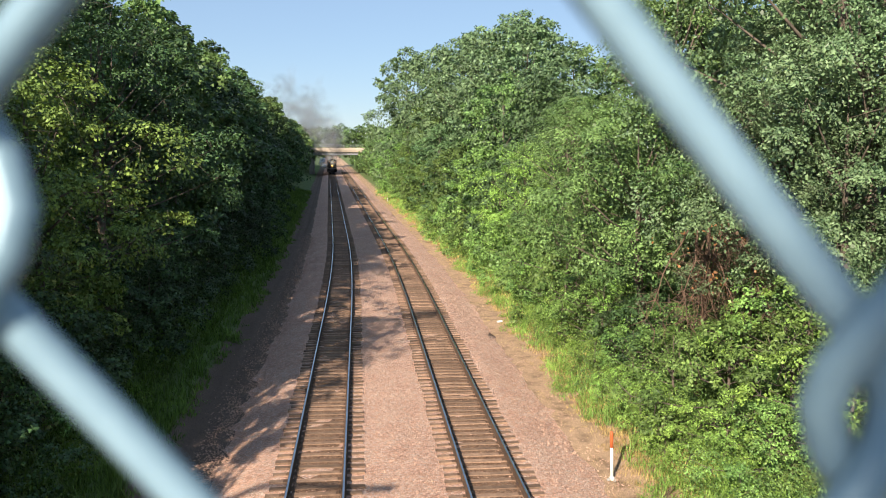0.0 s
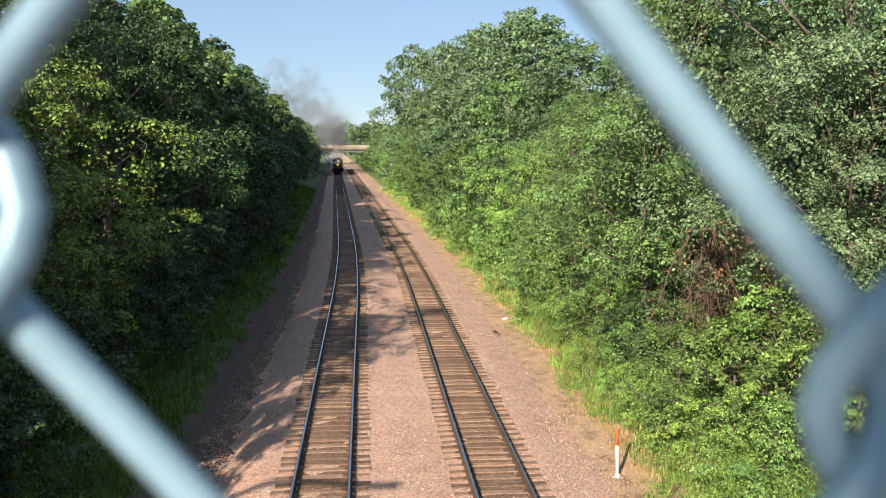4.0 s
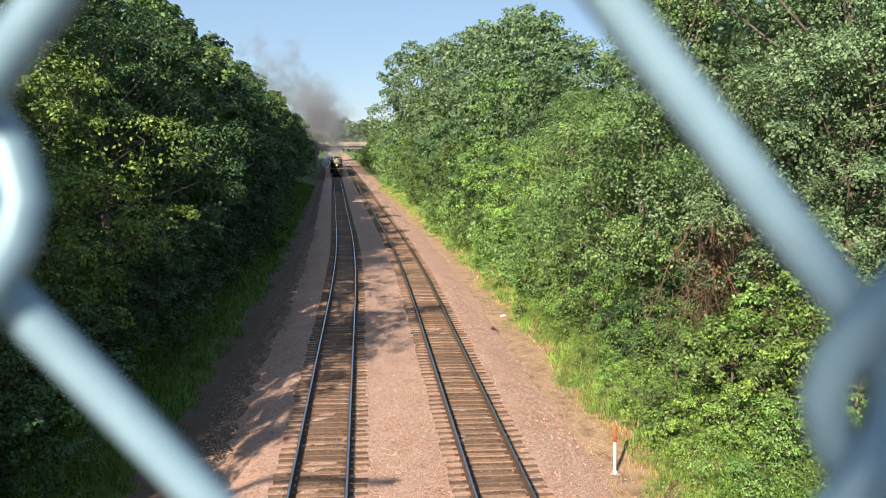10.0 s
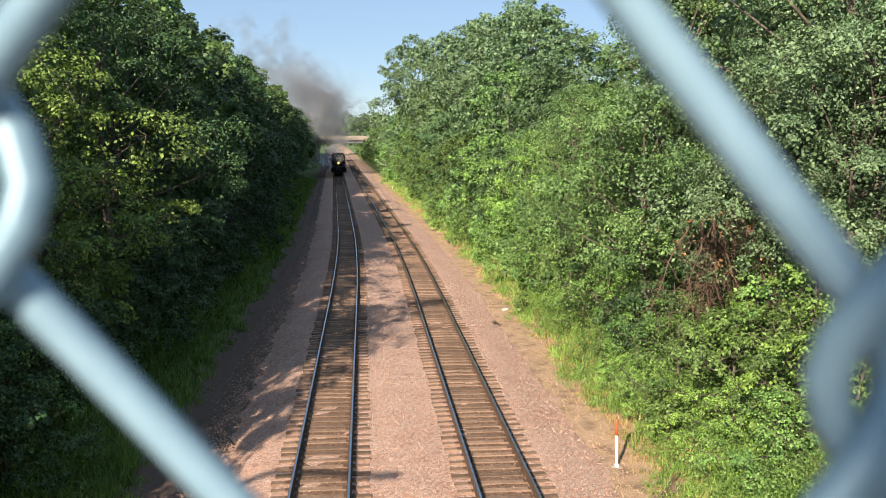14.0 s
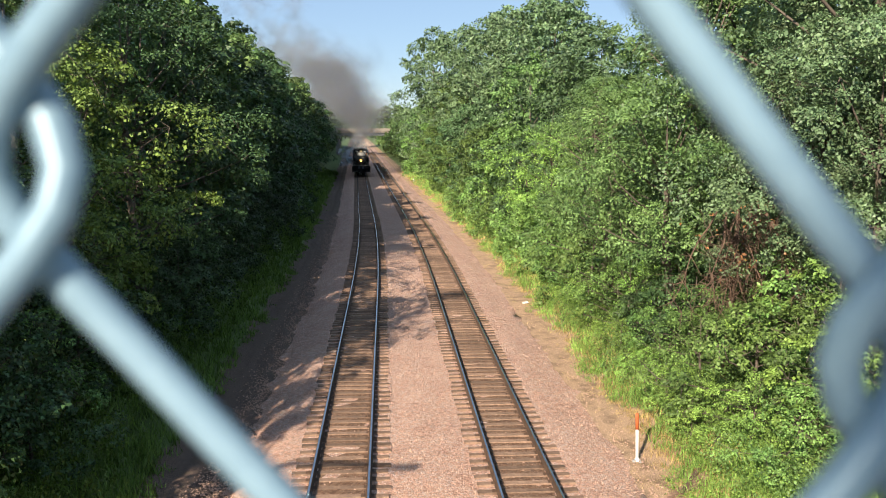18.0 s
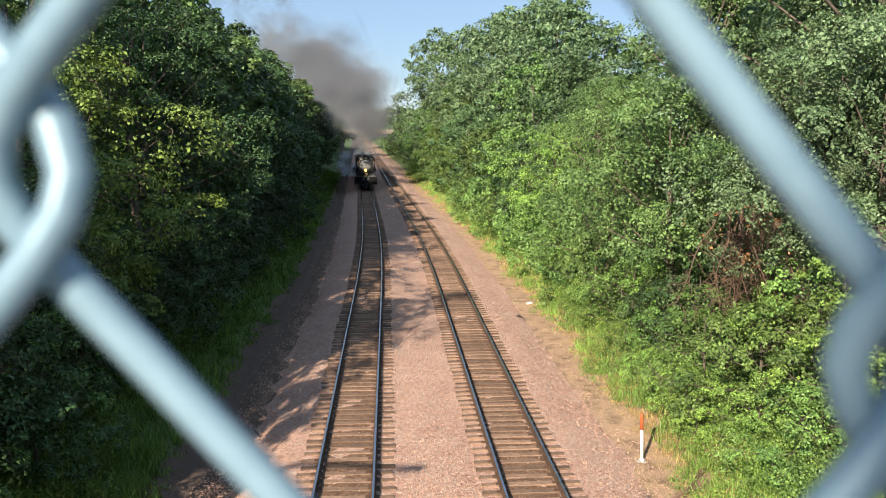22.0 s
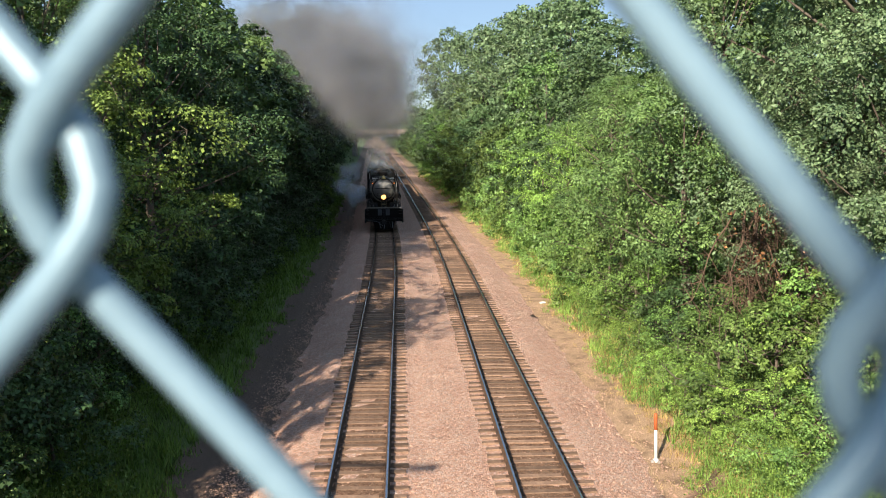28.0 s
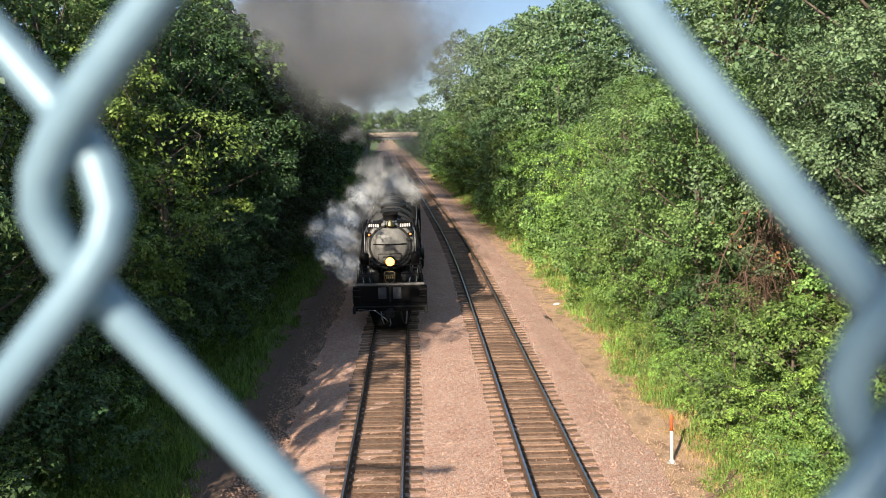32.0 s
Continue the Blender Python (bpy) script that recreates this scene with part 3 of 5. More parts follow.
def leaves(centres, radii, per, size, seed, droop=0.25, flat=0.8):
    """Leaf blades in clumps round the given centres."""
    rng = np.random.default_rng(seed)
    n = len(centres) * per
    c = np.repeat(centres, per, 0)
    r = np.repeat(radii, per)[:, None]
    d = unit(rng.normal(size=(n, 3)))
    p = c + d * r * rng.random((n, 1)) ** 0.45 * np.array([1, 1, flat])
    mid = np.array([0, 0, centres[:, 2].mean()])
    a = unit(d * 0.8 + unit(p - mid) * 0.5 + rng.normal(size=(n, 3)) * 0.7 + np.array([0, 0, -droop]))
    up = unit(np.array([0, 0, 1.0]) + unit(p - mid) * 0.7 + rng.normal(size=(n, 3)) * 0.55)
    b = unit(np.cross(a, up))
    s = size * rng.uniform(0.65, 1.35, (n, 1))
    nrm = np.cross(b, a)
    v = np.stack([p, p + a * s * 0.45 + b * s * 0.33, p + a * s - nrm * s * 0.12, p + a * s * 0.45 - b * s * 0.33], 1)
    f = np.arange(n * 4).reshape(n, 4)
    return v.reshape(-1, 3), f


def crown_leaves(centres, radii, outward, subs, per, size, seed, droop, tri):
    """Rounded boughs built of smaller rounded sprays, leaves lying on the outer side of each; the undersides stay open."""
    rng = np.random.default_rng(seed)
    n = len(centres)
    up = np.array([0, 0, 1.0])
    d = unit(rng.normal(size=(n, subs, 3)) * 0.85 + 0.75 * outward[:, None] + 0.50 * up)
    sub = centres[:, None] + d * (radii[:, None, None] * rng.uniform(0.70, 1.15, (n, subs, 1))) * np.array([1, 1, 0.62])
    knob = radii[:, None] * rng.uniform(0.26, 0.50, (n, subs))
    d, sub, knob = np.repeat(d.reshape(-1, 3), per, 0), np.repeat(sub.reshape(-1, 3), per, 0), np.repeat(knob.ravel(), per)[:, None]
    m = len(sub)
    e = unit(rng.normal(size=(m, 3)) + 0.75 * d + 0.45 * up)
    p = sub + e * knob * rng.uniform(0.6, 1.15, (m, 1)) * np.array([1, 1, 0.72])
    nrm = unit(e * 0.8 + d * 0.4 + up * 0.35 + rng.normal(size=(m, 3)) * 0.42)
    a = unit(np.cross(nrm, rng.normal(size=(m, 3))) + (d * 0.5 - up * droop))
    b = unit(np.cross(a, nrm))
    s = size * rng.uniform(0.55, 1.4, (m, 1))
    if tri:
        v = np.stack([p, p + a * s * 0.75 + b * s * 0.42, p + a * s * 0.85 - b * s * 0.42], 1)
    else:
        v = np.stack([p, p + a * s * 0.5 + b * s * 0.29, p + a * s - np.cross(b, a) * s * 0.15, p + a * s * 0.5 - b * s * 0.29], 1)
    # the inner foliage that closes the crown's depth
    q = n * subs * max(2, per // 9)
    c = np.repeat(centres - outward * radii[:, None] * 0.55, q // n, 0)
    r = np.repeat(radii, q // n)[:, None]
    p = c + rng.normal(size=(q, 3)) * r * np.array([0.42, 0.42, 0.38])
    a, b = unit(rng.normal(size=(q, 3))), rng.normal(size=(q, 3))
    b = unit(np.cross(a, b))
    s = size * 1.25 * rng.uniform(0.7, 1.3, (q, 1))
    if tri:
        w = np.stack([p, p + a * s * 0.75 + b * s * 0.42, p + a * s * 0.85 - b * s * 0.42], 1)
    else:
        w = np.stack([p, p + a * s * 0.5 + b * s * 0.36, p + a * s, p + a * s * 0.5 - b * s * 0.36], 1)
    v = np.concatenate((v, w))
    k = v.shape[1]
    return v.reshape(-1, 3), np.arange(len(v) * k).reshape(len(v), k)


def tree_meshes(kind, high, wide, first, boughs, subs, per, leaf, mat, seed, blob=1.0, droop=0.25, tri=False):
    """Trunk with limbs, each ending in a rounded bough of leaf sprays; gaps stay between the boughs."""
    rng = np.random.default_rng(seed)
    wood = Shape()
    top = np.array([rng.normal(0, 0.03 * high), rng.normal(0, 0.03 * high), high * 0.9])
    bole = [np.array([0, 0, -0.6]), np.array([0.02 * high, 0, first * 0.5 + 0.1]), top * np.array([0.3, 0.3, 0.5]), top * np.array([0.7, 0.7, 0.75]), top]
    r0 = high * 0.015 + 0.01
    wood.tube(bole, [r0 * 1.25, r0, r0 * 0.75, r0 * 0.4, 0.012], 7)
    k = np.arange(boughs)
    q = np.clip((k + 0.5) / boughs + rng.normal(0, 0.03, boughs), 0.0, 1.0)
    ang = k * 2.39996 + rng.normal(0, 0.35, boughs)
    girth = np.sin(math.pi * (0.17 + 0.80 * q)) ** 0.65 * (1 + 0.22 * np.sin(ang * 2 + seed) + 0.22 * np.sin(ang * 3 + q * 9 + seed * 1.7))
    rad = np.where(rng.random(boughs) < 0.25, rng.uniform(0.15, 0.6, boughs), rng.uniform(0.60, 1.06, boughs)) * girth * wide
    size = blob * rng.uniform(0.60, 1.40, boughs)
    cen = np.stack([np.cos(ang) * rad, np.sin(ang) * rad, first + blob * 0.4 + (high - first - blob * 0.9) * q + rng.normal(0, 0.12 * blob, boughs)], 1)
    for i in range(0, boughs, max(1, boughs // (7 if tri else 22))):
        h = cen[i, 2] * 0.72
        stem = np.array([0.5 * top[0] * h / high, 0.5 * top[1] * h / high, h])
        knee = stem * 0.5 + cen[i] * 0.5 - np.array([0, 0, 0.05 * rad[i]])
        wood.tube([stem, knee, cen[i]], [r0 * 0.35, r0 * 0.22, 0.010], 4)
        for _ in range(0 if tri else 3):
            wood.tube([cen[i], cen[i] + rng.normal(0, 0.5, 3) * size[i]], [0.018, 0.006], 3)
    out = unit(cen - np.array([0, 0, first + 0.35 * (high - first)]))
    v, f = crown_leaves(cen, size, out, subs, per, leaf, seed, droop, tri)
    return wood.mesh("trunk", BARK), array_mesh("crown", v, f, mat)


KINDS = {}


def plant(kind, x, y, size=1.0, turn=0.0, tall=1.0, z=None, name="tree", label="", group="trees of the wood"):
    """One tree or bush: its trunk and its crown."""
    trunk, crown, words = KINDS[kind]
    z = float(ground_z(np.float64(x), np.float64(y))) if z is None else z
    ob = thing(name, pose(x, y, z, 0, 0, turn) @ Matrix.Diagonal((size, size, size * tall, 1)), label or words, name.replace("_", " "), group)
    part("trunk", trunk, trunk.materials[0], ob)
    part("crown", crown, crown.materials[0], ob)
    return ob

def build_kinds():
    for kind, words, args in (
            ("oak", "broad oak with grey-green lobed leaves in dense clumps", (15.0, 5.0, 1.0, 72, 11, 66, 0.115, LEAF_OAK, 3, 1.12, 0.15)),
            ("elm", "leafy green elm on the cutting's bank", (12.5, 3.9, 0.8, 64, 10, 46, 0.108, LEAF_MID, 8, 0.98, 0.4)),
            ("box_elder", "light yellow-green box elder with hanging leaves", (9.0, 3.4, 0.4, 48, 9, 50, 0.122, LEAF_WEED, 12, 0.88, 0.6)),
            ("spreading", "spreading green tree with low overhanging boughs", (10.6, 4.3, 3.2, 66, 10, 50, 0.112, LEAF_MID, 18, 1.05, 0.35)),
            ("young_oak", "young oak with low boughs of grey-green leaves", (10.6, 4.3, 2.6, 66, 10, 50, 0.115, LEAF_OAK, 19, 1.05, 0.2)),
            ("shade", "broadleaf tree crowded into the wood, its shade put into the leaf colour", (13.0, 4.2, 0.6, 52, 9, 40, 0.125, LEAF_SHADED, 21, 1.10, 0.35)),
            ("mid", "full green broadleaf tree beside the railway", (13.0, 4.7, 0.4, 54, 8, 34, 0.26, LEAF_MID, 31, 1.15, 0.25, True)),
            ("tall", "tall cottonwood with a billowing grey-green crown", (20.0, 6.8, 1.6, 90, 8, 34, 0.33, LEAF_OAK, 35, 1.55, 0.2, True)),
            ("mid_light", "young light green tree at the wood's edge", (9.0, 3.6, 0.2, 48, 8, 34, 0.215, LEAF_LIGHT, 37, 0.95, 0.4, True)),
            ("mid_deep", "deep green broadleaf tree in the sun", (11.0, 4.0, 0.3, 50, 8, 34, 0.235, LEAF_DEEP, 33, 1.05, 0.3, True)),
            ("mid_shaded", "tree in the shaded wood, its leaves coloured dark for the shade", (13.0, 4.4, 0.4, 48, 7, 30, 0.30, LEAF_SHADED, 39, 1.18, 0.3, True)),
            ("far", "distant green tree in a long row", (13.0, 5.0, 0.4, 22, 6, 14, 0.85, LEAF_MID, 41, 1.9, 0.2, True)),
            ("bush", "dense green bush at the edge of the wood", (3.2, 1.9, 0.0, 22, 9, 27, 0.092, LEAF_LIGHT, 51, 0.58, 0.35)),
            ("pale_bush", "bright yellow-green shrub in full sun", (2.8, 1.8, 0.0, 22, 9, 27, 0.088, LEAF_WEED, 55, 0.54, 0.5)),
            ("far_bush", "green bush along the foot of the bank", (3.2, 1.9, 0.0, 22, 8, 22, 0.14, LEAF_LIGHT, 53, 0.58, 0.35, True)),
            ("shaded_bush", "undergrowth bush in the shade, its leaves coloured dark to show it", (3.0, 1.9, 0.0, 24, 8, 34, 0.108, LEAF_SHADED, 57, 0.60, 0.35, True))):
        KINDS[kind] = (*tree_meshes(kind, *args), words)


def build_wood():
    rng = random.Random(77)
    spin = lambda: rng.uniform(0, 360)
    put = lambda kind, u, y, s=1.0, t=1.0, **kw: plant(kind, u + float(line_x(y)), y, s * rng.uniform(0.95, 1.05), spin(), t, **kw)
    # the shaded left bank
    # the nearest and outermost stand out of view, added to shade bank and track
    for y, u, k, s in ((10.5, -14.4, "mid_shaded", 0.72), (13.5, -16.5, "mid_shaded", 1.15), (20.0, -14.0, "mid_shaded", 0.85), (20.0, -18.5, "mid_shaded", 1.1), (15, -19.5, "mid_shaded", 1.05), (22, -10.3, "shade", 0.92), (27.5, -14.8, "shade", 0.75), (17.0, -13.6, "mid_shaded", 0.95), (26, -19.2, "mid_shaded", 1.12), (32, -10.4, "box_elder", 1.24), (36.5, -14.0, "elm", 1.25),
                       (38, -20, "mid", 1.4), (41, -11.0, "shade", 1.2), (46, -19.5, "mid", 1.5), (47, -12.2, "shade", 1.14), (54, -19.5, "tall", 1.0), (54, -11.2, "mid_shaded", 1.06), (61, -12.6, "mid", 1.10), (64, -18.5, "mid_shaded", 1.42)):
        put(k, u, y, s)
    # mostly out of view, added tall to throw its shadow across the tracks
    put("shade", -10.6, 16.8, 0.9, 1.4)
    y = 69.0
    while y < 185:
        put(rng.choice(["mid_shaded", "mid", "mid_shaded"]), -11.6 - rng.uniform(0, 1.8), y, rng.uniform(1.02, 1.18))
        put(rng.choice(["mid", "mid_shaded"]), -18.0 - rng.uniform(0, 2), y + 3, rng.uniform(1.26, 1.46))
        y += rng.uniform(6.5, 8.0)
    while y < 420:
        for u in (-12.5, -21):
            put("far", u - rng.uniform(0, 2), y + rng.uniform(-2, 2), rng.uniform(0.9, 1.1))
        y += rng.uniform(8, 10)
    # the sunlit right bank
    for y, u, k, s, t in ((27.5, 18.4, "oak", 1.15, 1.05), (24.6, 17.4, "oak", 0.85, 1.1), (28.6, 16.3, "oak", 0.8, 1.0), (24.2, 16.0, "young_oak", 0.9, 1.0), (30.5, 19.6, "oak", 1.12, 1.0), (33, 21.5, "oak", 1.15, 1.0), (35, 25.5, "mid", 1.15, 1.0), (41, 17.2, "elm", 1.22, 1.0), (46, 21.0, "mid", 1.3, 1.0), (49, 24.5, "tall", 0.85, 1.0), (44.5, 13.2, "elm", 0.88, 1.0), (33.2, 12.6, "spreading", 1.0, 1.0), (37.5, 15.5, "mid_deep", 0.9, 1.0), (52, 14.6, "elm", 0.92, 1.0),
                          (53, 20.5, "mid_deep", 1.22, 1.0), (60, 13.2, "box_elder", 0.95, 1.0), (64, 16.6, "mid_deep", 1.0, 1.0), (68, 13.0, "mid_deep", 0.7, 1.0)):
        put(k, u, y, s, t)
    for y, u, k, s, t in ((78, 21.5, "tall", 0.73, 0.95), (95, 21.0, "tall", 0.94, 1.02), (108, 23, "tall", 0.94, 1.06), (117, 18.5, "tall", 1.0, 1.05), (130, 22, "tall", 1.04, 1.04), (150, 18.5, "tall", 1.12, 1.06), (166, 14.6, "tall", 1.14, 1.1),
                          (72, 12.6, "mid_light", 1.0, 1.0), (80, 13.2, "mid_deep", 0.85, 0.9), (88, 12.4, "mid_light", 1.0, 1.0), (97, 13.6, "mid_deep", 0.9, 1.0), (104, 12.2, "mid_light", 0.9, 0.9), (112, 13.5, "mid_deep", 1.0, 1.0), (121, 12.3, "mid_light", 1.0, 1.0),
                          (131, 13.2, "mid_light", 1.1, 1.0), (142, 12.6, "mid", 0.8, 0.9), (153, 12.0, "mid_light", 1.1, 1.0), (176, 12.2, "mid_light", 1.0, 0.9), (72, 17.5, "mid_deep", 1.15, 1.0), (88, 17.0, "mid", 0.95, 1.1), (137, 17, "mid", 1.1, 1.1), (186, 16, "mid", 1.0, 0.9)):
        put(k, u, y, s, t)
    y = 192.0
    while y < 420:
        put("far", 13.0 + rng.uniform(0, 1.5), y, rng.uniform(0.62, 0.78))
        put("far", 21 + rng.uniform(0, 2), y + 4, rng.uniform(0.75, 0.95))
        y += rng.uniform(8, 10)
    for k in range(26):
        plant("far", -70 + 5 * k, 440 + rng.uniform(-12, 12), rng.uniform(1.0, 1.3), spin(), z=4.5)
    # bushes at the foot of both banks
    bush = dict(name="bush", group="bushes along the wood")
    for y, u, k, s in ((20.5, 12.0, "bush", 0.8), (20.0, 13.8, "pale_bush", 1.1), (22.5, 13.6, "bush", 1.2), (22.6, 11.7, "pale_bush", 0.75), (24.5, 12.6, "bush", 1.15), (24.8, 10.9, "pale_bush", 0.62), (24.2, 15.0, "pale_bush", 1.4), (26.5, 14.2, "bush", 1.35),
                       # the two dark ones near y 32 paint the shade of a hollow
                       (27.2, 11.9, "bush", 0.95), (29.0, 12.8, "bush", 0.9), (30.5, 11.6, "bush", 0.8), (33.0, 12.3, "shaded_bush", 0.9), (31.2, 13.2, "shaded_bush", 1.1), (35.5, 11.8, "bush", 1.0), (36.0, 13.5, "pale_bush", 1.0), (38.5, 12.2, "bush", 1.1),
                       (41.0, 11.3, "pale_bush", 0.75), (43.0, 12.0, "far_bush", 1.15), (46.0, 11.5, "far_bush", 0.9), (48.5, 12.2, "far_bush", 1.1), (51.5, 11.6, "far_bush", 1.1), (55, 12.0, "far_bush", 1.3), (59, 11.6, "far_bush", 1.1), (63.5, 12.0, "far_bush", 1.3), (68, 11.5, "far_bush", 1.2), (76, 11.4, "far_bush", 1.3), (84, 11.4, "far_bush", 1.2), (93, 11.2, "far_bush", 1.3), (26.4, 10.8, "pale_bush", 0.6), (29.5, 10.7, "pale_bush", 0.5), (33.0, 10.8, "pale_bush", 0.55), (23.8, 10.4, "pale_bush", 0.5), (38.0, 10.8, "pale_bush", 0.6)):
        put(k, u, y, s, **bush)
    for y, u, k, s in ((16.5, -9.2, "shaded_bush", 1.2), (18.0, -8.2, "bush", 0.8), (20.5, -9.4, "shaded_bush", 1.3), (22.5, -8.4, "shaded_bush", 0.9), (25.0, -9.2, "bush", 1.2), (28.0, -9.0, "shaded_bush", 1.2), (31.5, -8.6, "shaded_bush", 1.0), (35.5, -8.8, "shaded_bush", 1.2), (40, -8.6, "shaded_bush", 1.2),
                       (45, -8.8, "shaded_bush", 1.2), (50, -8.5, "shaded_bush", 1.2), (56, -8.6, "shaded_bush", 1.3), (62, -8.5, "shaded_bush", 1.2), (69, -8.6, "shaded_bush", 1.4), (77, -8.5, "shaded_bush", 1.3), (86, -8.6, "shaded_bush", 1.4), (96, -8.6, "shaded_bush", 1.4)):
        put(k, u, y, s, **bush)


def build_grass():
    """Blades along both edges of the trackbed, and low broad-leaved weeds among the sunlit ones."""
    rng = np.random.default_rng(9)
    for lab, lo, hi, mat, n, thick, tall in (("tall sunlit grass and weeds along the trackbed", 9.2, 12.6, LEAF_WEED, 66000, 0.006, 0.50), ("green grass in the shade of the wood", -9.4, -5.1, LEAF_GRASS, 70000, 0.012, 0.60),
                                             ("dry straw-coloured grass on the gravel's edge", 7.7, 11.2, STRAW, 60000, 0.006, 0.26)):
        tufts = n // 12
        y = 16 + 175 * rng.random(tufts) ** 2.3
        u = lo + (hi - lo) * rng.random(tufts) ** (0.75 if lo > 0 else 1.3)
        u += (0.4 * np.sin(y * 0.55) + 0.3 * np.sin(y * 1.7 + 1)) * (1 if lo > 0 else -0.6) + rng.normal(0, 0.16, tufts)
        vigour = np.repeat(rng.uniform(0.35, 1.25, tufts), 12)
        y, u = np.repeat(y, 12) + rng.normal(0, 0.11, tufts * 12), np.repeat(u, 12) + rng.normal(0, 0.11, tufts * 12)
        k = len(y)
        x = u + line_x(y)
        edge = np.clip(np.abs(u - 2) - 6.6, 0.12, 1.2)
        h = rng.uniform(0.12, tall, k) * edge ** 0.7 * vigour
        p = np.stack([x, y, ground_z(x, y) - 0.02], 1)
        a = rng.random(k) * 6.28
        side = np.stack([np.cos(a), np.sin(a), 0 * a], 1) * (thick * rng.uniform(0.7, 1.5, (k, 1)) + 0.00035 * y[:, None])
        lean = np.stack([rng.normal(0, 0.34, k), rng.normal(0, 0.34, k), np.ones(k)], 1) * h[:, None]
        v = np.stack([p - side, p + side, p + lean], 1)
        tagged(new("grass", array_mesh("grass", v.reshape(-1, 3), np.arange(3 * k).reshape(k, 3), mat)), lab, "grass", kind="stuff")
    for lab, lo, hi, mat, n, leaf in (("low sunlit weeds with small bright leaves", 9.3, 12.8, LEAF_WEED, 3400, 0.062), ("mixed green weeds at the foot of the bushes", 10.4, 13.2, LEAF_MID, 1500, 0.085),
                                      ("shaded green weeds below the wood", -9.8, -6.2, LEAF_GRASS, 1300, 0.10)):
        y = 15.5 + 75 * rng.random(n) ** 1.7
        u = lo + (hi - lo) * rng.random(n)
        u += (0.5 * np.sin(y * 0.55) + 0.35 * np.sin(y * 1.7 + 1)) * (1 if lo > 0 else -0.6)
        x = u + line_x(y)
        rise = rng.random(n) * np.clip(np.abs(u - 2) - 7.2, 0.15, 1.1) * 0.85
        c = np.stack([x, y, ground_z(x, y) + 0.06 + rise], 1)
        v, f = leaves(c, rng.uniform(0.12, 0.34, n), 15, leaf, 61, 0.1)
        tagged(new("weeds", array_mesh("weeds", v, f, mat)), lab, "weeds", kind="stuff")


def build_dead_brush():
    rng = np.random.default_rng(4)
    x0, y0 = 11.7, 27.4
    z0 = float(ground_z(np.float64(x0), np.float64(y0)))
    ob = thing("dead_branches", pose(x0, y0, z0), "heap of dead brown branches with a few withered leaves", "branches")
    for _ in range(15):
        s = Shape()
        p = np.array([rng.uniform(-0.7, 0.8), rng.uniform(-0.4, 0.4), rng.uniform(5.9, 6.8) - z0])
        d = np.array([rng.normal(-0.1, 0.5), rng.normal(-0.35, 0.3), -1.0])
        pts = [p + d * t + rng.normal(0, 0.09, 3) * (t > 0) for t in np.linspace(0, 2.6, 7)]
        s.tube(pts, np.linspace(0.034, 0.010, 7), 5)
        for q in pts[1:]:
            for _ in range(4):
                e = q + rng.normal(0, 0.45, 3) + np.array([0, -0.15, -0.25])
                m = (q + e) / 2 + rng.normal(0, 0.08, 3)
                s.tube([q, m, e], [0.014, 0.010, 0.005], 4)
                s.tube([m, m + rng.normal(0, 0.3, 3)], [0.007, 0.004], 3)
        part("branch", s, TWIG, ob)
    s = Shape()
    s.tube([(0, 0.3, -0.4), (0.1, 0.2, 3.0), (0.1, 0, 7.0 - z0)], [0.14, 0.11, 0.05], 7)
    part("stem", s, TWIG, ob)
    c = np.stack([rng.normal(0, 0.8, 40), rng.normal(-0.5, 0.3, 40), rng.uniform(4.0, 7.0, 40) - z0], 1)
    v, f = leaves(c, np.full(40, 0.12), 3, 0.13, 2)
    tagged(part("withered_leaves", array_mesh("withered_leaves", v, f, LEAF_DEAD), LEAF_DEAD, ob, "withered orange-brown leaves"), kind="stuff")


# ---- the fence in front of the lens and the bridge under it ----
COL, RUN, LOW, LEAN, WIRE, SKEW = 0.0316, 0.100, -0.0075, -0.013, 0.00172, 0.15


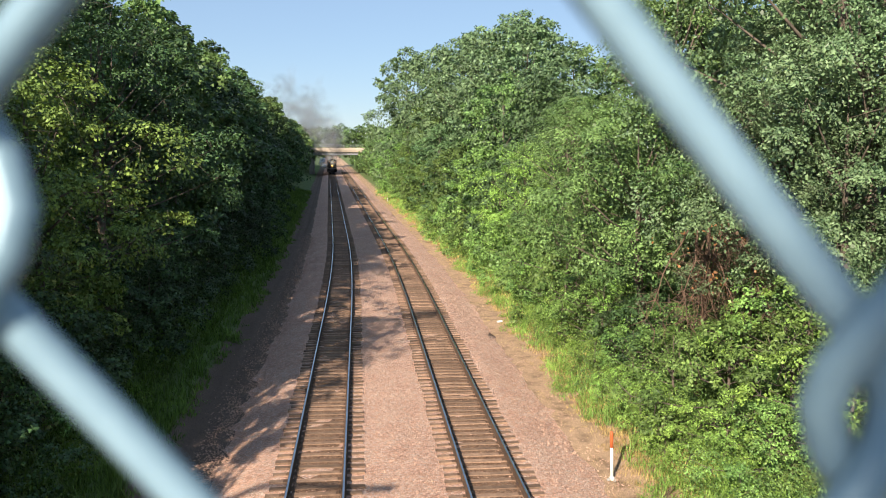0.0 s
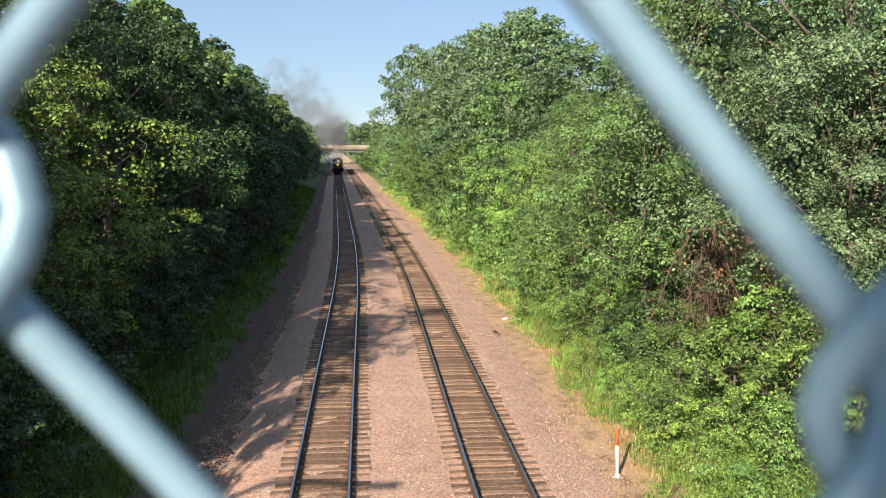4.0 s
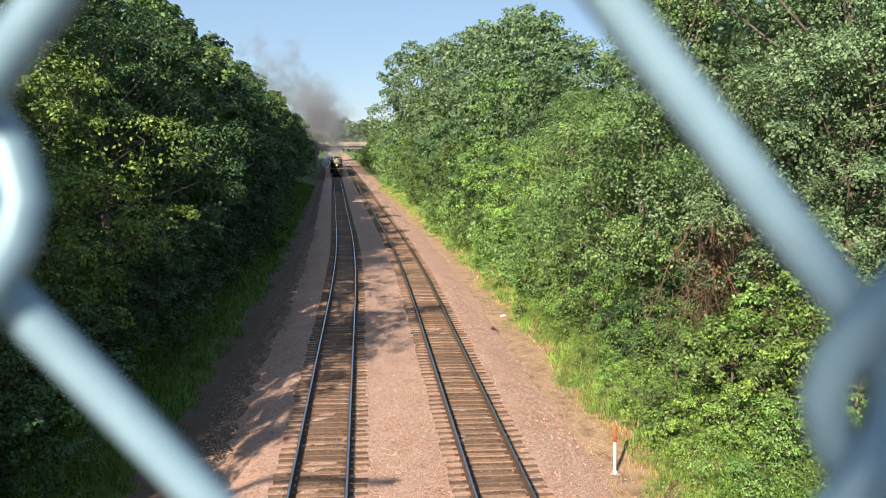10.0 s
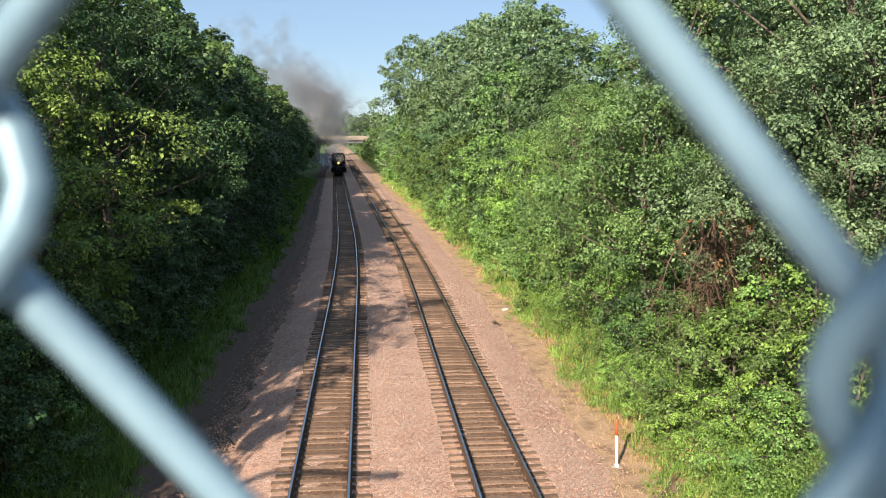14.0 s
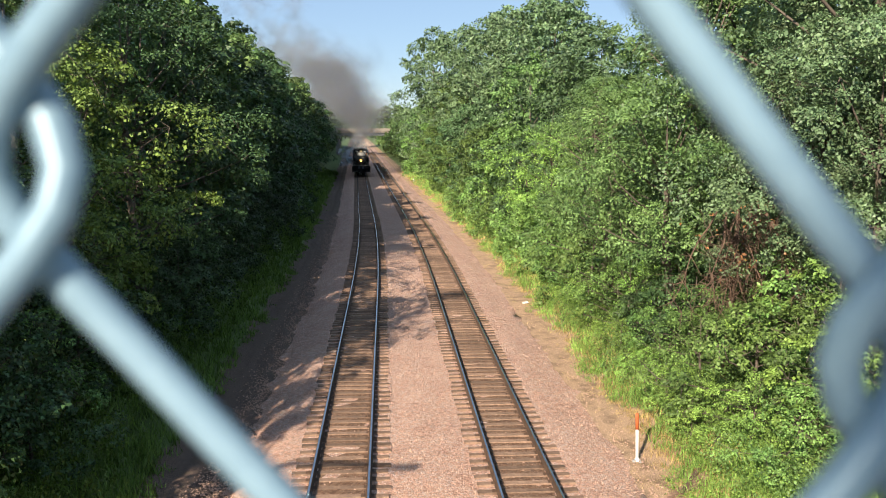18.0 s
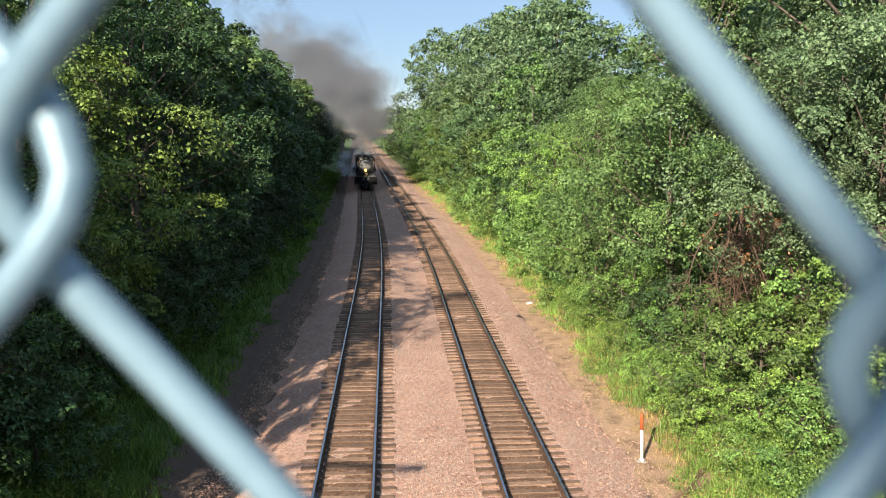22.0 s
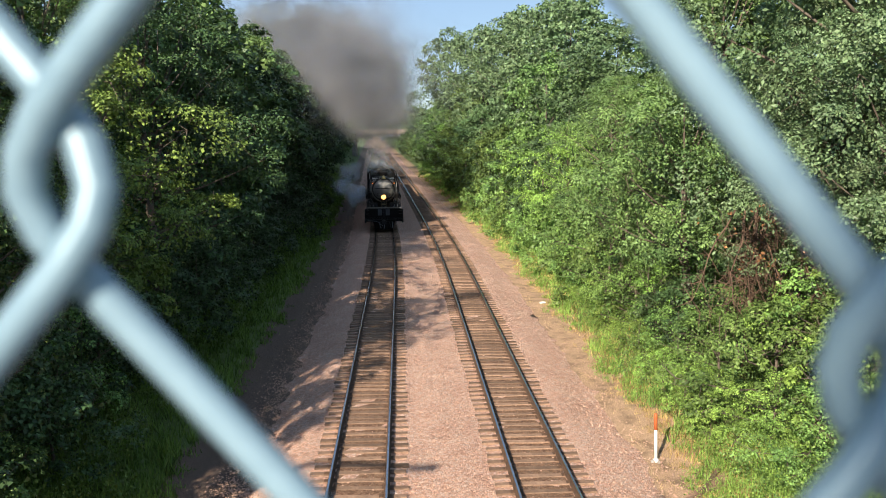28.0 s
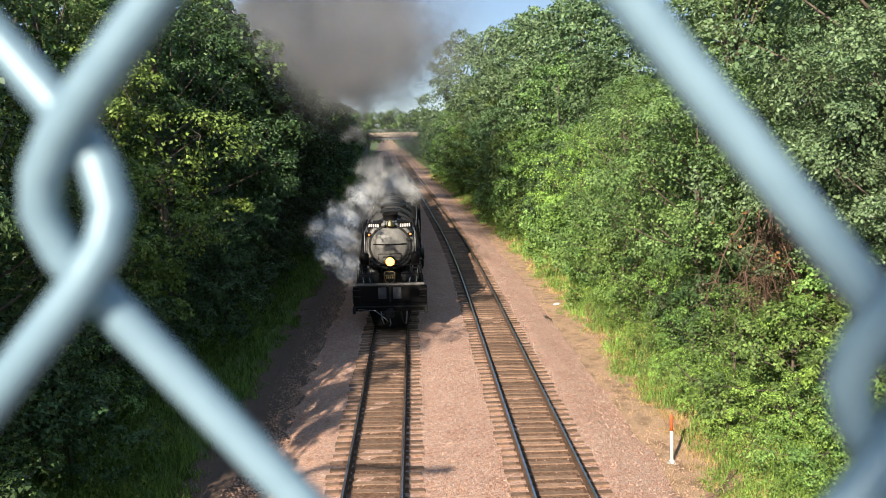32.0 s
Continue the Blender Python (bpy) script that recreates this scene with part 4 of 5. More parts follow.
def build_fence():
    fence = thing("chain_link_fence", pose(0, 0.065, EYE_Z), "galvanised chain-link fence on the overpass, close to the lens", "fence")
    per, flat = 12, 0.0026
    pts = []
    left = lambda n: (-0.0258 - 0.0031 + n * LEAN, -0.0055 + n * RUN)
    right = lambda n: (-0.0258 + COL + 0.0031 + (n + 0.5) * LEAN, -0.0055 + LOW + (n + 0.5) * RUN)
    for n in range(-15, 8):
        for (xa, za), (xb, zb), dep in ((left(n), right(n), -1), (right(n), left(n + 1), 1)):
            za, zb = za + flat, zb - flat
            for i in range(per + 1):
                s = i / per
                pts.append(Vector((xa + (xb - xa) * s, dep * 0.0020 * min(1.0, 5.0 * math.sin(math.pi * s)), za + (zb - za) * s)))
            pts.append(Vector((xb, 0, zb + flat)))
    for _ in range(2):
        pts = [pts[0]] + [(pts[i - 1] + pts[i] * 2 + pts[i + 1]) / 4 for i in range(1, len(pts) - 1)] + [pts[-1]]
    # the mesh stands slightly askew, nearer to the eye on its right
    def askew(p):
        k = 0.065 / (0.065 + SKEW * max(-0.07, min(0.07, p.x)))
        return Vector((p.x * k, (p.y + 0.065) * k - 0.065, p.z * k))

    for k in range(-7, 8):
        shift = Vector((k * COL + (LEAN / 2 if k % 2 else 0), 0, k * LOW + (RUN / 2 if k % 2 else 0)))
        part("wire", Shape().tube([askew(p + shift) for p in pts], WIRE, 8), ZINC, fence)
    for x in (-0.42, 0.42):
        part("post", Shape().tube([(x, 0.02, -1.62), (x, 0.02, 1.0)], 0.03, 12), STEEL, fence, "round galvanised post")
    for z in (-1.53, 0.95):
        part("rail", Shape().tube([(-0.42, 0.02, z), (0.42, 0.02, z)], 0.02, 10), STEEL, fence, "round galvanised rail")
    deck = new("overpass", Shape().box(-30, 30, -9.5, 0.35, 6.6, 7.42, 0.04).mesh("overpass", CONCRETE_GREY))
    tagged(deck, "concrete deck of the road overpass underfoot", "overpass", kind="structure")
    piers = Shape()
    for x in (-7.6, 9.4):
        piers.box(x - 0.5, x + 0.5, -9, 0, -1.5, 6.62, 0.05)
    tagged(new("overpass_pier", piers.mesh("overpass_pier", CONCRETE_GREY)), "concrete piers under the overpass", "pier", kind="structure")
    # unseen post behind the eye, added to shade the wire on the right
    post = thing("shade_post", pose(-0.407, -0.93, 7.4), "unseen round grey post added to shade part of the fence wire", "post")
    part("pole", Shape().lathe([(0.06, -0.05), (0.06, 3.1), (0.05, 3.13)], 16), STEEL, post)
    part("base_flange", Shape().lathe([(0.12, 0.0), (0.12, 0.02), (0.07, 0.03)], 16), STEEL, post)
    # unseen mast and arm, added so that the arm's shadow lies across the track
    lamp = thing("shadow_mast", pose(-16.2, -1.2, 6.1), "unseen grey mast with a curved arm, added to cast a shadow on the track", "street lamp")
    part("mast", Shape().tube([(0, 0, -0.5), (0, 0, 3.5), (0.05, 0, 6.2)], [0.11, 0.09, 0.08], 10), STEEL, lamp)
    part("arm", Shape().tube([(0.05, 0, 6.2), (0.5, 0, 6.9), (1.4, 0.1, 7.3), (2.8, 0.1, 7.25), (3.8, 0, 7.15), (4.6, 0, 7.08)], [0.12, 0.12, 0.11, 0.10, 0.09, 0.08], 8), STEEL, lamp)
    part("arm_tip", Shape().box(4.4, 5.2, -0.16, 0.16, 6.98, 7.15, 0.05), STEEL, lamp)


def build_far_bridge():
    y0, z0 = 306.0, 6.5
    xc = float(line_x(y0))
    b = thing("road_bridge", pose(xc, y0, 0, 0, 0, -2), "pale concrete road bridge over the railway with a steel railing", "bridge")
    part("deck", Shape().box(-34, 38, 0, 10, z0 + 1.0, z0 + 2.55, 0.05), CONCRETE, b)
    part("slab_edge", Shape().box(-34, 38, -0.25, 0.3, z0 + 1.55, z0 + 2.6, 0.03), CONCRETE, b, "sunlit pale concrete edge beam")
    for k, y in enumerate((1.0, 3.6, 6.2, 8.8)):
        part("girder", Shape().box(-34, 38, y - 0.2, y + 0.2, z0, z0 + 1.0), STEEL, b, "grey steel girder")
    for x in (-7.5, 13.5):
        part("pier", Shape().box(x - 0.6, x + 0.6, 0.8, 9.2, -1.5, z0, 0.05), CONCRETE_GREY, b)
    for x in (-16.5, 22.5):
        part("abutment", Shape().box(x - 4, x + 4, 0.4, 9.6, -1.5, z0, 0.05), CONCRETE_GREY, b)
    for z in (3.0, 3.35, 3.7):
        part("rail", Shape().tube([(-34, 0.1, z0 + z), (38, 0.1, z0 + z)], 0.05, 5), STEEL, b)
    me = Shape().box(-0.06, 0.06, 0.03, 0.17, z0 + 2.55, z0 + 3.75).mesh("railing_post", STEEL)
    for k in range(29):
        ob = new("railing_post", me)
        ob.parent, ob.location = b, (-34 + 2.55 * k, 0, 0)


def build_post():
    x, y = 7.22, 22.9
    z = float(ground_z(np.float64(x), np.float64(y)))
    p = thing("marker_post", pose(x, y, z, -1.0, -1.5, 0), "white marker post with an orange top beside the track", "post")
    part("shaft", Shape().lathe([(0.048, -0.35), (0.048, 0.96), (0.046, 0.965)], 14), WHITE, p, "scuffed white shaft")
    part("cap", Shape().lathe([(0.052, 0.96), (0.053, 1.38), (0.048, 1.42), (0.025, 1.445), (0.004, 1.45)], 14), ORANGE, p, "weathered orange top")
    part("collar", Shape().lathe([(0.085, -0.05), (0.085, 0.05), (0.06, 0.09), (0.05, 0.10)], 12), WHITE, p)
    for k, (dx, dy, r) in enumerate(((-0.1, -0.05, 0.07), (0.05, -0.12, 0.05))):
        part("base_stone", Shape().lathe([(r * 0.6, -0.03), (r, 0.02), (r * 0.5, 0.07)], 7, pose(dx, dy, 0.0), False), CONCRETE_GREY, p)
    u, y = 8.82, 44.7
    lx = u + float(line_x(y))
    s = Shape().box(-0.17, 0.17, -0.10, 0.10, 0.0, 0.09, 0.035, pose(0, 0, 0.02, 4, -6, 20))
    tagged(new("litter", s.mesh("litter", WHITE)), "crumpled white scrap lying beside the grass", "litter").location = (lx, y, float(ground_z(np.float64(lx), np.float64(y))))
    # loose planks by the post
    rng = random.Random(2)
    for k in range(5):
        px, py = 8.0 + 0.05 * k, 20.72 + 0.13 * k
        s = Shape().box(-0.9, 0.9, -0.06, 0.06, 0.0, 0.035, 0.006)
        ob = tagged(new("plank", s.mesh("plank", TIE)), "weathered grey-brown board lying by the grass", "board", "boards by the post")
        ob.matrix_world = pose(px, py, float(ground_z(np.float64(px), np.float64(py))) + 0.02 * k + 0.05, 0, -2, 24 + 7 * k + rng.uniform(-4, 4))
    # a small mile marker by the far track
    for u, y in ((9.2, 150.0),):
        x = u + float(line_x(y))
        z = float(ground_z(np.float64(x), np.float64(y)))
        tagged(new("small_sign", Shape().box(-0.02, 0.02, -0.03, 0.03, -0.3, 0.62).box(-0.06, 0.06, -0.05, -0.03, 0.42, 0.64).mesh("small_sign", WHITE)), "small white sign on a post beside the track", "sign").location = (x, y, z)

# ---- the train ----
def train_y(t):
    """Where the headlight is along the line."""
    s = t - 32.0
    return 39.8 - 9.514 * s - 0.0499 * s * s


def on_line(y):
    return pose(float(line_x(y)), y, 0, 0, 0, math.degrees(line_turn(y)))


def facing(y):
    """Turns a lathe's axis from z to the loco's length, starting at y."""
    return pose(0, y, 0, -90, 0, 0)


def wheelset(parent, y, r, name, x=0.7535):
    w = new(name)
    w.parent, w.location = parent, (0, y, r)
    ax = lambda cx: pose(cx, 0, 0, 0, 90, 0)
    for side in (-1, 1):
        tread = Shape().lathe([(r * 0.86, -0.07), (r, -0.07), (r, 0.05), (r + 0.03, 0.055), (r + 0.03, 0.075), (r * 0.86, 0.075)], 28, ax(-side * x) if side > 0 else ax(x) @ pose(0, 0, 0, 180))
        for k in range(12):
            a = k * math.pi / 6
            tread.tube([(side * x, 0.1 * math.cos(a), 0.1 * math.sin(a)), (side * x, r * 0.9 * math.cos(a), r * 0.9 * math.sin(a))], [0.05, 0.035], 5)
        part("wheel", tread, BLACK, w)
    part("axle", Shape().lathe([(0.09, -x - 0.12), (0.09, x + 0.12)], 10, ax(0)), BLACK, w)
    return w


WHEELS = []


def build_locomotive():
    lo = thing("steam_locomotive", on_line(train_y(0)), "large black steam locomotive with a grey smokebox front and lit headlight", "locomotive")
    P = lambda name, s, mat, label="", parent=None: part(name, s, mat, parent or lo, label)
    # pilot and front deck
    s = Shape()
    n = 13
    top = [(-1.0 + 2.0 * i / (n - 1), -0.95 - 0.50 * math.cos(math.pi * (i / (n - 1) - 0.5)), 0.82) for i in range(n)]
    low = [(x * 0.80, y - 0.12, 0.14) for x, y, z in top]
    back = [(x, -0.4, 0.82) for x, y, z in top]
    s.add(top + low, [(i, i + 1, n + i + 1, n + i) for i in range(n - 1)], False)
    s.add(top + back, [(i, n + i, n + i + 1, i + 1) for i in range(n - 1)], False)
    P("pilot", s, BLACK, "solid black pilot below the beam")
    P("buffer_beam", Shape().box(-1.70, 1.70, -1.30, -0.85, 0.84, 1.18, 0.03), BLACK)
    P("beam_lip", Shape().box(-1.74, 1.74, -1.42, -1.22, 1.02, 1.08, 0.02).box(-1.74, -1.60, -1.40, -0.9, 0.72, 1.04, 0.03).box(1.60, 1.74, -1.40, -0.9, 0.72, 1.04, 0.03), SOOT, "worn black lip and corner brackets of the beam")
    P("apron_frame", Shape().box(-1.45, -1.39, -1.15, -1.10, 1.20, 2.0).box(1.39, 1.45, -1.15, -1.10, 1.20, 2.0).box(-0.04, 0.04, -1.15, -1.10, 1.20, 2.0).box(-1.4, 1.4, -1.15, -1.10, 1.95, 2.0), SOOT)
    P("deck_edge", Shape().box(-1.60, 1.60, -1.22, -1.14, 2.03, 2.13, 0.015), GRAPHITE, "dusty grey edge of the front deck")
    P("front_apron", Shape().box(-1.45, 1.45, -1.12, -0.92, 1.18, 2.02, 0.03), BLACK)
    P("deck_plate", Shape().box(-1.58, 1.58, -1.18, 1.4, 2.02, 2.10, 0.02), BLACK)
    for x in (-0.36, 0.34):
        P("step_panel", Shape().box(x - 0.19, x + 0.19, -1.16, -1.11, 1.38, 1.92, 0.015), PALE, "pale grey panel on the front apron")
    for x in (-1.56, 1.56):
        P("step_box", Shape().box(x - 0.17, x + 0.17, -1.2, -0.75, 1.18, 1.95, 0.02), BLACK)
        P("step_tread", Shape().box(x - 0.19, x + 0.19, -1.32, -1.16, 1.50, 1.54, 0.01).box(x - 0.19, x + 0.19, -1.32, -1.16, 1.80, 1.84, 0.01), SOOT)
    P("coupler", Shape().box(-0.13, 0.13, -2.05, -1.1, 0.74, 0.98, 0.04).box(-0.22, 0.06, -2.3, -1.95, 0.66, 1.04, 0.06).box(0.06, 0.2, -2.22, -2.0, 0.68, 1.02, 0.04), SOOT, "dark worn knuckle coupler")
    P("coupler_lever", Shape().tube([(-1.5, -1.40, 0.95), (-0.7, -1.46, 0.90), (-0.28, -1.75, 0.62), (-0.1, -2.0, 0.50)], 0.022, 6), STEEL, "bright uncoupling lever")
    P("coupler_chain", Shape().tube([(0.0, -2.15, 0.68), (0.03, -2.18, 0.45), (-0.02, -2.1, 0.30)], 0.03, 6), STEEL)
    for x, d in ((-0.42, 0.1), (-0.30, -0.06), (0.5, 0.12), (0.78, -0.05)):
        P("air_hose", Shape().tube([(x, -1.3, 0.8), (x + d * 0.3, -1.62, 0.62), (x + d, -1.66, 0.34), (x + d * 1.6, -1.6, 0.28)], 0.035, 7), STEEL if x < -0.35 or x > 0.6 else SOOT)
    for x0, x1 in ((-1.5, -0.35), (0.35, 1.5)):
        P("deck_rail", Shape().tube([(x0, -1.1, 2.1), (x0, -1.1, 2.95), (x1, -1.1, 2.95), (x1, -1.1, 2.1)], 0.022, 7).tube([(x0, -1.1, 2.55), (x1, -1.1, 2.55)], 0.016, 6), BLACK, "thin black handrail")
    for x in (-0.95, 0.95):
        P("deck_box", Shape().box(x - 0.42, x + 0.42, -0.6, 0.1, 2.1, 2.46, 0.04), SOOT)
    # air cooler coils and brackets beside the smokebox
    for side in (-1, 1):
        P("cylinder", Shape().lathe([(0.30, -0.02), (0.44, 0.0), (0.44, 1.3), (0.30, 1.32)], 20, pose(side * 1.28, 1.3, 1.15, -90)), BLACK, "black steam cylinder")
        P("valve_chest", Shape().lathe([(0.22, -0.04), (0.27, 0.0), (0.27, 1.3), (0.22, 1.34)], 18, pose(side * 1.24, 1.3, 1.80, -90)), BLACK)
        P("rear_cylinder", Shape().lathe([(0.30, -0.02), (0.44, 0.0), (0.44, 1.3), (0.30, 1.32)], 20, pose(side * 1.28, 10.4, 1.15, -90)), BLACK, "black steam cylinder")
        P("air_reservoir", Shape().lathe([(0.18, 0), (0.26, 0.08), (0.26, 3.2), (0.18, 3.28)], 16, pose(side * 1.42, 2.6, 2.75, -90)), BLACK)
        P("air_pump", Shape().lathe([(0.16, 0), (0.2, 0.03), (0.2, 0.5), (0.13, 0.55), (0.13, 0.68), (0.21, 0.72), (0.21, 1.2), (0.15, 1.26)], 14, pose(side * 1.22, 0.25, 2.1)), BLACK)
        P("running_board", Shape().box(side * 1.25 - 0.28, side * 1.25 + 0.28, 1.6, 16.5, 2.72, 2.78), BLACK)
        P("handrail", Shape().tube([(side * 1.12, 1.4, 4.25), (side * 1.28, 3.2, 4.35), (side * 1.40, 16.0, 4.35)], 0.022, 7), STEEL, "thin grey handrail")
        P("main_rod", Shape().box(side * 1.02 - 0.04, side * 1.02 + 0.04, 2.6, 8.4, 0.78, 0.94, 0.02), STEEL)
    # smokebox, boiler, firebox
    ring = Shape().lathe([(1.02, 0.90), (1.17, 0.95), (1.19, 1.02), (1.19, 2.9)], 40, pose(0, 0, 3.60) @ facing(0))
    P("smokebox", ring, GRAPHITE, "graphite grey smokebox")
    front = Shape().lathe([(1.04, 0.97), (1.02, 0.88), (0.90, 0.82), (0.88, 0.74), (0.72, 0.60), (0.45, 0.50), (0.10, 0.46), (0.02, 0.455)][::-1], 40, pose(0, 0, 3.60) @ facing(0))
    door = P("smokebox_door", front, GRAPHITE, "bulging light grey smokebox door")
    for k in range(30):
        a = 2 * math.pi * k / 30
        P("bolt", Shape().lathe([(0.032, 0), (0.032, 0.045), (0.02, 0.06)], 6, pose(1.09 * math.cos(a), 0.97, 3.60 + 1.09 * math.sin(a), 90), False), GRAPHITE, parent=door)
    P("door_ring", Shape().lathe([(0.93, -0.02), (1.00, -0.06), (1.05, -0.02), (1.05, 0.02)], 40, pose(0, 0.86, 3.60, -90)), SOOT, "dark seam round the smokebox door", door)
    P("hinge", Shape().box(0.78, 1.02, 0.70, 0.86, 3.86, 3.98, 0.02).box(0.78, 1.02, 0.70, 0.86, 3.22, 3.34, 0.02), SOOT, parent=door)
    P("visor", Shape().tube([(-0.55, 0.30, 3.02), (-0.55, 0.18, 3.30), (0.55, 0.18, 3.30), (0.55, 0.30, 3.02)], 0.020, 6), BLACK, "thin rail over the headlight")
    P("door_strap", Shape().tube([(x, 0.44 + 0.19 * (x / 0.8) ** 2, 3.72) for x in (-0.8, -0.6, -0.4, -0.2, 0, 0.2, 0.4, 0.6, 0.8)], 0.035, 6), BLACK, parent=door)
    P("boiler", Shape().lathe([(1.24, 2.9), (1.30, 3.1), (1.33, 6.0), (1.38, 10.0), (1.40, 13.5), (1.40, 16.4)], 40, pose(0, 0, 3.52) @ facing(0)), SOOT, "soot-black boiler jacket with bands")
    for y in (3.1, 4.6, 6.1, 7.6, 9.1, 10.6, 12.1, 13.6, 15.0):
        P("boiler_band", Shape().lathe([(1.395 + 0.004 * y, -0.04), (1.41 + 0.004 * y, -0.02), (1.41 + 0.004 * y, 0.02), (1.395 + 0.004 * y, 0.04)], 40, pose(0, y, 3.52, -90)), SOOT)
    P("stack", Shape().lathe([(0.34, 0), (0.36, 0.05), (0.33, 0.10), (0.36, 0.32), (0.40, 0.34), (0.40, 0.38), (0.30, 0.38), (0.28, 0.1)], 24, pose(0, 2.0, 4.68)).lathe([(0.34, 0), (0.36, 0.05), (0.33, 0.10), (0.36, 0.32), (0.40, 0.34), (0.40, 0.38), (0.30, 0.38), (0.28, 0.1)], 24, pose(0, 2.85, 4.68)), BLACK, "double black chimney")
    for y, r, h in ((5.4, 0.62, 0.32), (8.6, 0.72, 0.36), (11.5, 0.62, 0.30)):
        P("dome", Shape().lathe([(r, 0), (r, h * 0.5), (r * 0.85, h * 0.85), (r * 0.4, h), (0.05, h * 1.02)], 28, pose(0, y, 4.72)), SOOT)
    P("cab", Shape().box(-1.62, 1.62, 16.4, 18.6, 2.3, 4.35, 0.04).add(
        [(-1.62, 16.3, 4.3), (-1.15, 16.3, 4.78), (0, 16.3, 4.93), (1.15, 16.3, 4.78), (1.62, 16.3, 4.3), (-1.62, 19.0, 4.3), (-1.15, 19.0, 4.78), (0, 19.0, 4.93), (1.15, 19.0, 4.78), (1.62, 19.0, 4.3)],
        [(0, 1, 6, 5), (1, 2, 7, 6), (2, 3, 8, 7), (3, 4, 9, 8), (0, 4, 3, 2, 1), (5, 6, 7, 8, 9), (0, 5, 9, 4)]), BLACK)
    P("frame", Shape().box(-0.5, 0.5, -0.6, 18.4, 0.75, 1.9, 0.05), BLACK)
    # front fittings
    lamp = P("headlight", Shape().lathe([(0.13, 0.0), (0.21, 0.03), (0.24, 0.10), (0.24, 0.40), (0.15, 0.46)], 24, pose(0, 0.12, 2.93, -90)), BLACK, "round black headlight")
    P("lens", Shape().lathe([(0.21, 0), (0.175, -0.035), (0.08, -0.05), (0.01, -0.052)][::-1], 24, pose(0, 0.125, 2.93, -90)), LAMP, "glowing warm headlight glass", lamp)
    P("lamp_bracket", Shape().box(-0.5, 0.5, 0.2, 0.4, 2.72, 2.80, 0.02).box(-0.12, 0.12, 0.2, 0.5, 2.1, 2.75, 0.02), BLACK)
    plate = Shape()
    out = [(-0.26, 0.27), (-0.10, 0.30), (0, 0.27), (0.10, 0.30), (0.26, 0.27), (0.27, 0.0), (0.20, -0.20), (0, -0.33), (-0.20, -0.20), (-0.27, 0.0)]
    plate.add([(x, -1.16, 2.40 + z) for x, z in out] + [(x, -1.12, 2.40 + z) for x, z in out], [tuple(range(10))[::-1], tuple(range(10, 20))] + [(i, (i + 1) % 10, 10 + (i + 1) % 10, 10 + i) for i in range(10)])
    shield = P("shield", plate, BLACK, "dark shield plate with gold edging")
    edge = Shape().tube([(x * 0.92, -1.172, 2.40 + z * 0.92) for x, z in out + out[:1]], 0.014, 5).box(-0.22, 0.22, -1.18, -1.165, 2.49, 2.515)
    for x in (-0.14, -0.045, 0.05, 0.145):
        edge.box(x - 0.028, x + 0.028, -1.178, -1.165, 2.34, 2.44)
    P("edging", edge, GOLD, "gold edging and bars", shield)
    for side in (-1, 1):
        board = P("number_board", Shape().box(-0.34, 0.34, -0.09, 0.09, -0.15, 0.15, 0.02, pose(side * 0.74, 1.02, 4.60, 0, 0, side * 14)), BLACK, "black number board")
        bars = Shape()
        for k in range(5):
            bars.box(-0.265 + 0.11 * k, -0.205 + 0.11 * k, -0.104, -0.091, -0.075, 0.075, 0, pose(side * 0.74, 1.02, 4.60, 0, 0, side * 14))
        P("white_bars", bars, WHITE, "white lettering bars", board)
        m = P("marker_light", Shape().lathe([(0.10, 0), (0.12, 0.03), (0.12, 0.16), (0.05, 0.2)], 14, pose(side * 1.00, 0.84, 4.16, -90)), BLACK, "small black marker lamp")
        P("lens", Shape().lathe([(0.03, -0.025), (0.06, 0.0), (0.06, 0.01)], 14, pose(side * 1.00, 0.835, 4.16, -90)), AMBER, "amber lamp glass", m)
        P("grab_iron", Shape().tube([(side * 1.22, 0.7, 2.1), (side * 1.22, 0.7, 4.3), (side * 1.1, 1.3, 4.5)], 0.022, 7), STEEL)
    P("bell", Shape().lathe([(0.21, 0), (0.17, 0.06), (0.13, 0.18), (0.10, 0.26), (0.03, 0.30)], 20, pose(0.03, 0.72, 4.58)), BRASS, "polished brass bell")
    P("bell_bracket", Shape().tube([(-0.22, 0.72, 4.5), (-0.2, 0.72, 4.86), (0.26, 0.72, 4.86), (0.28, 0.72, 4.5)], 0.03, 7), BLACK)
    # pipes over the smokebox and cooler grids beside it
    for side in (-1, 1):
        P("feed_pipe", Shape().tube([(side * 1.30, 0.9, 2.1), (side * 1.34, 0.95, 3.3), (side * 1.30, 1.2, 4.2), (side * 1.15, 2.2, 4.75)], 0.05, 8), BLACK)
        P("sand_pipe", Shape().tube([(side * 1.42, 3.4, 4.6), (side * 1.50, 3.3, 3.6), (side * 1.48, 3.2, 2.8)], 0.035, 7), SOOT)
        P("cooler_grid", Shape().box(side * 1.20 - 0.22, side * 1.20 + 0.22, -0.25, -0.19, 2.5, 2.54).box(side * 1.20 - 0.22, side * 1.20 + 0.22, -0.25, -0.19, 2.66, 2.70).box(side * 1.20 - 0.22, side * 1.20 + 0.22, -0.25, -0.19, 2.82, 2.86).box(
            side * 1.20 - 0.24, side * 1.20 - 0.20, -0.26, -0.18, 2.1, 2.95).box(side * 1.20 + 0.20, side * 1.20 + 0.24, -0.26, -0.18, 2.1, 2.95), SOOT)
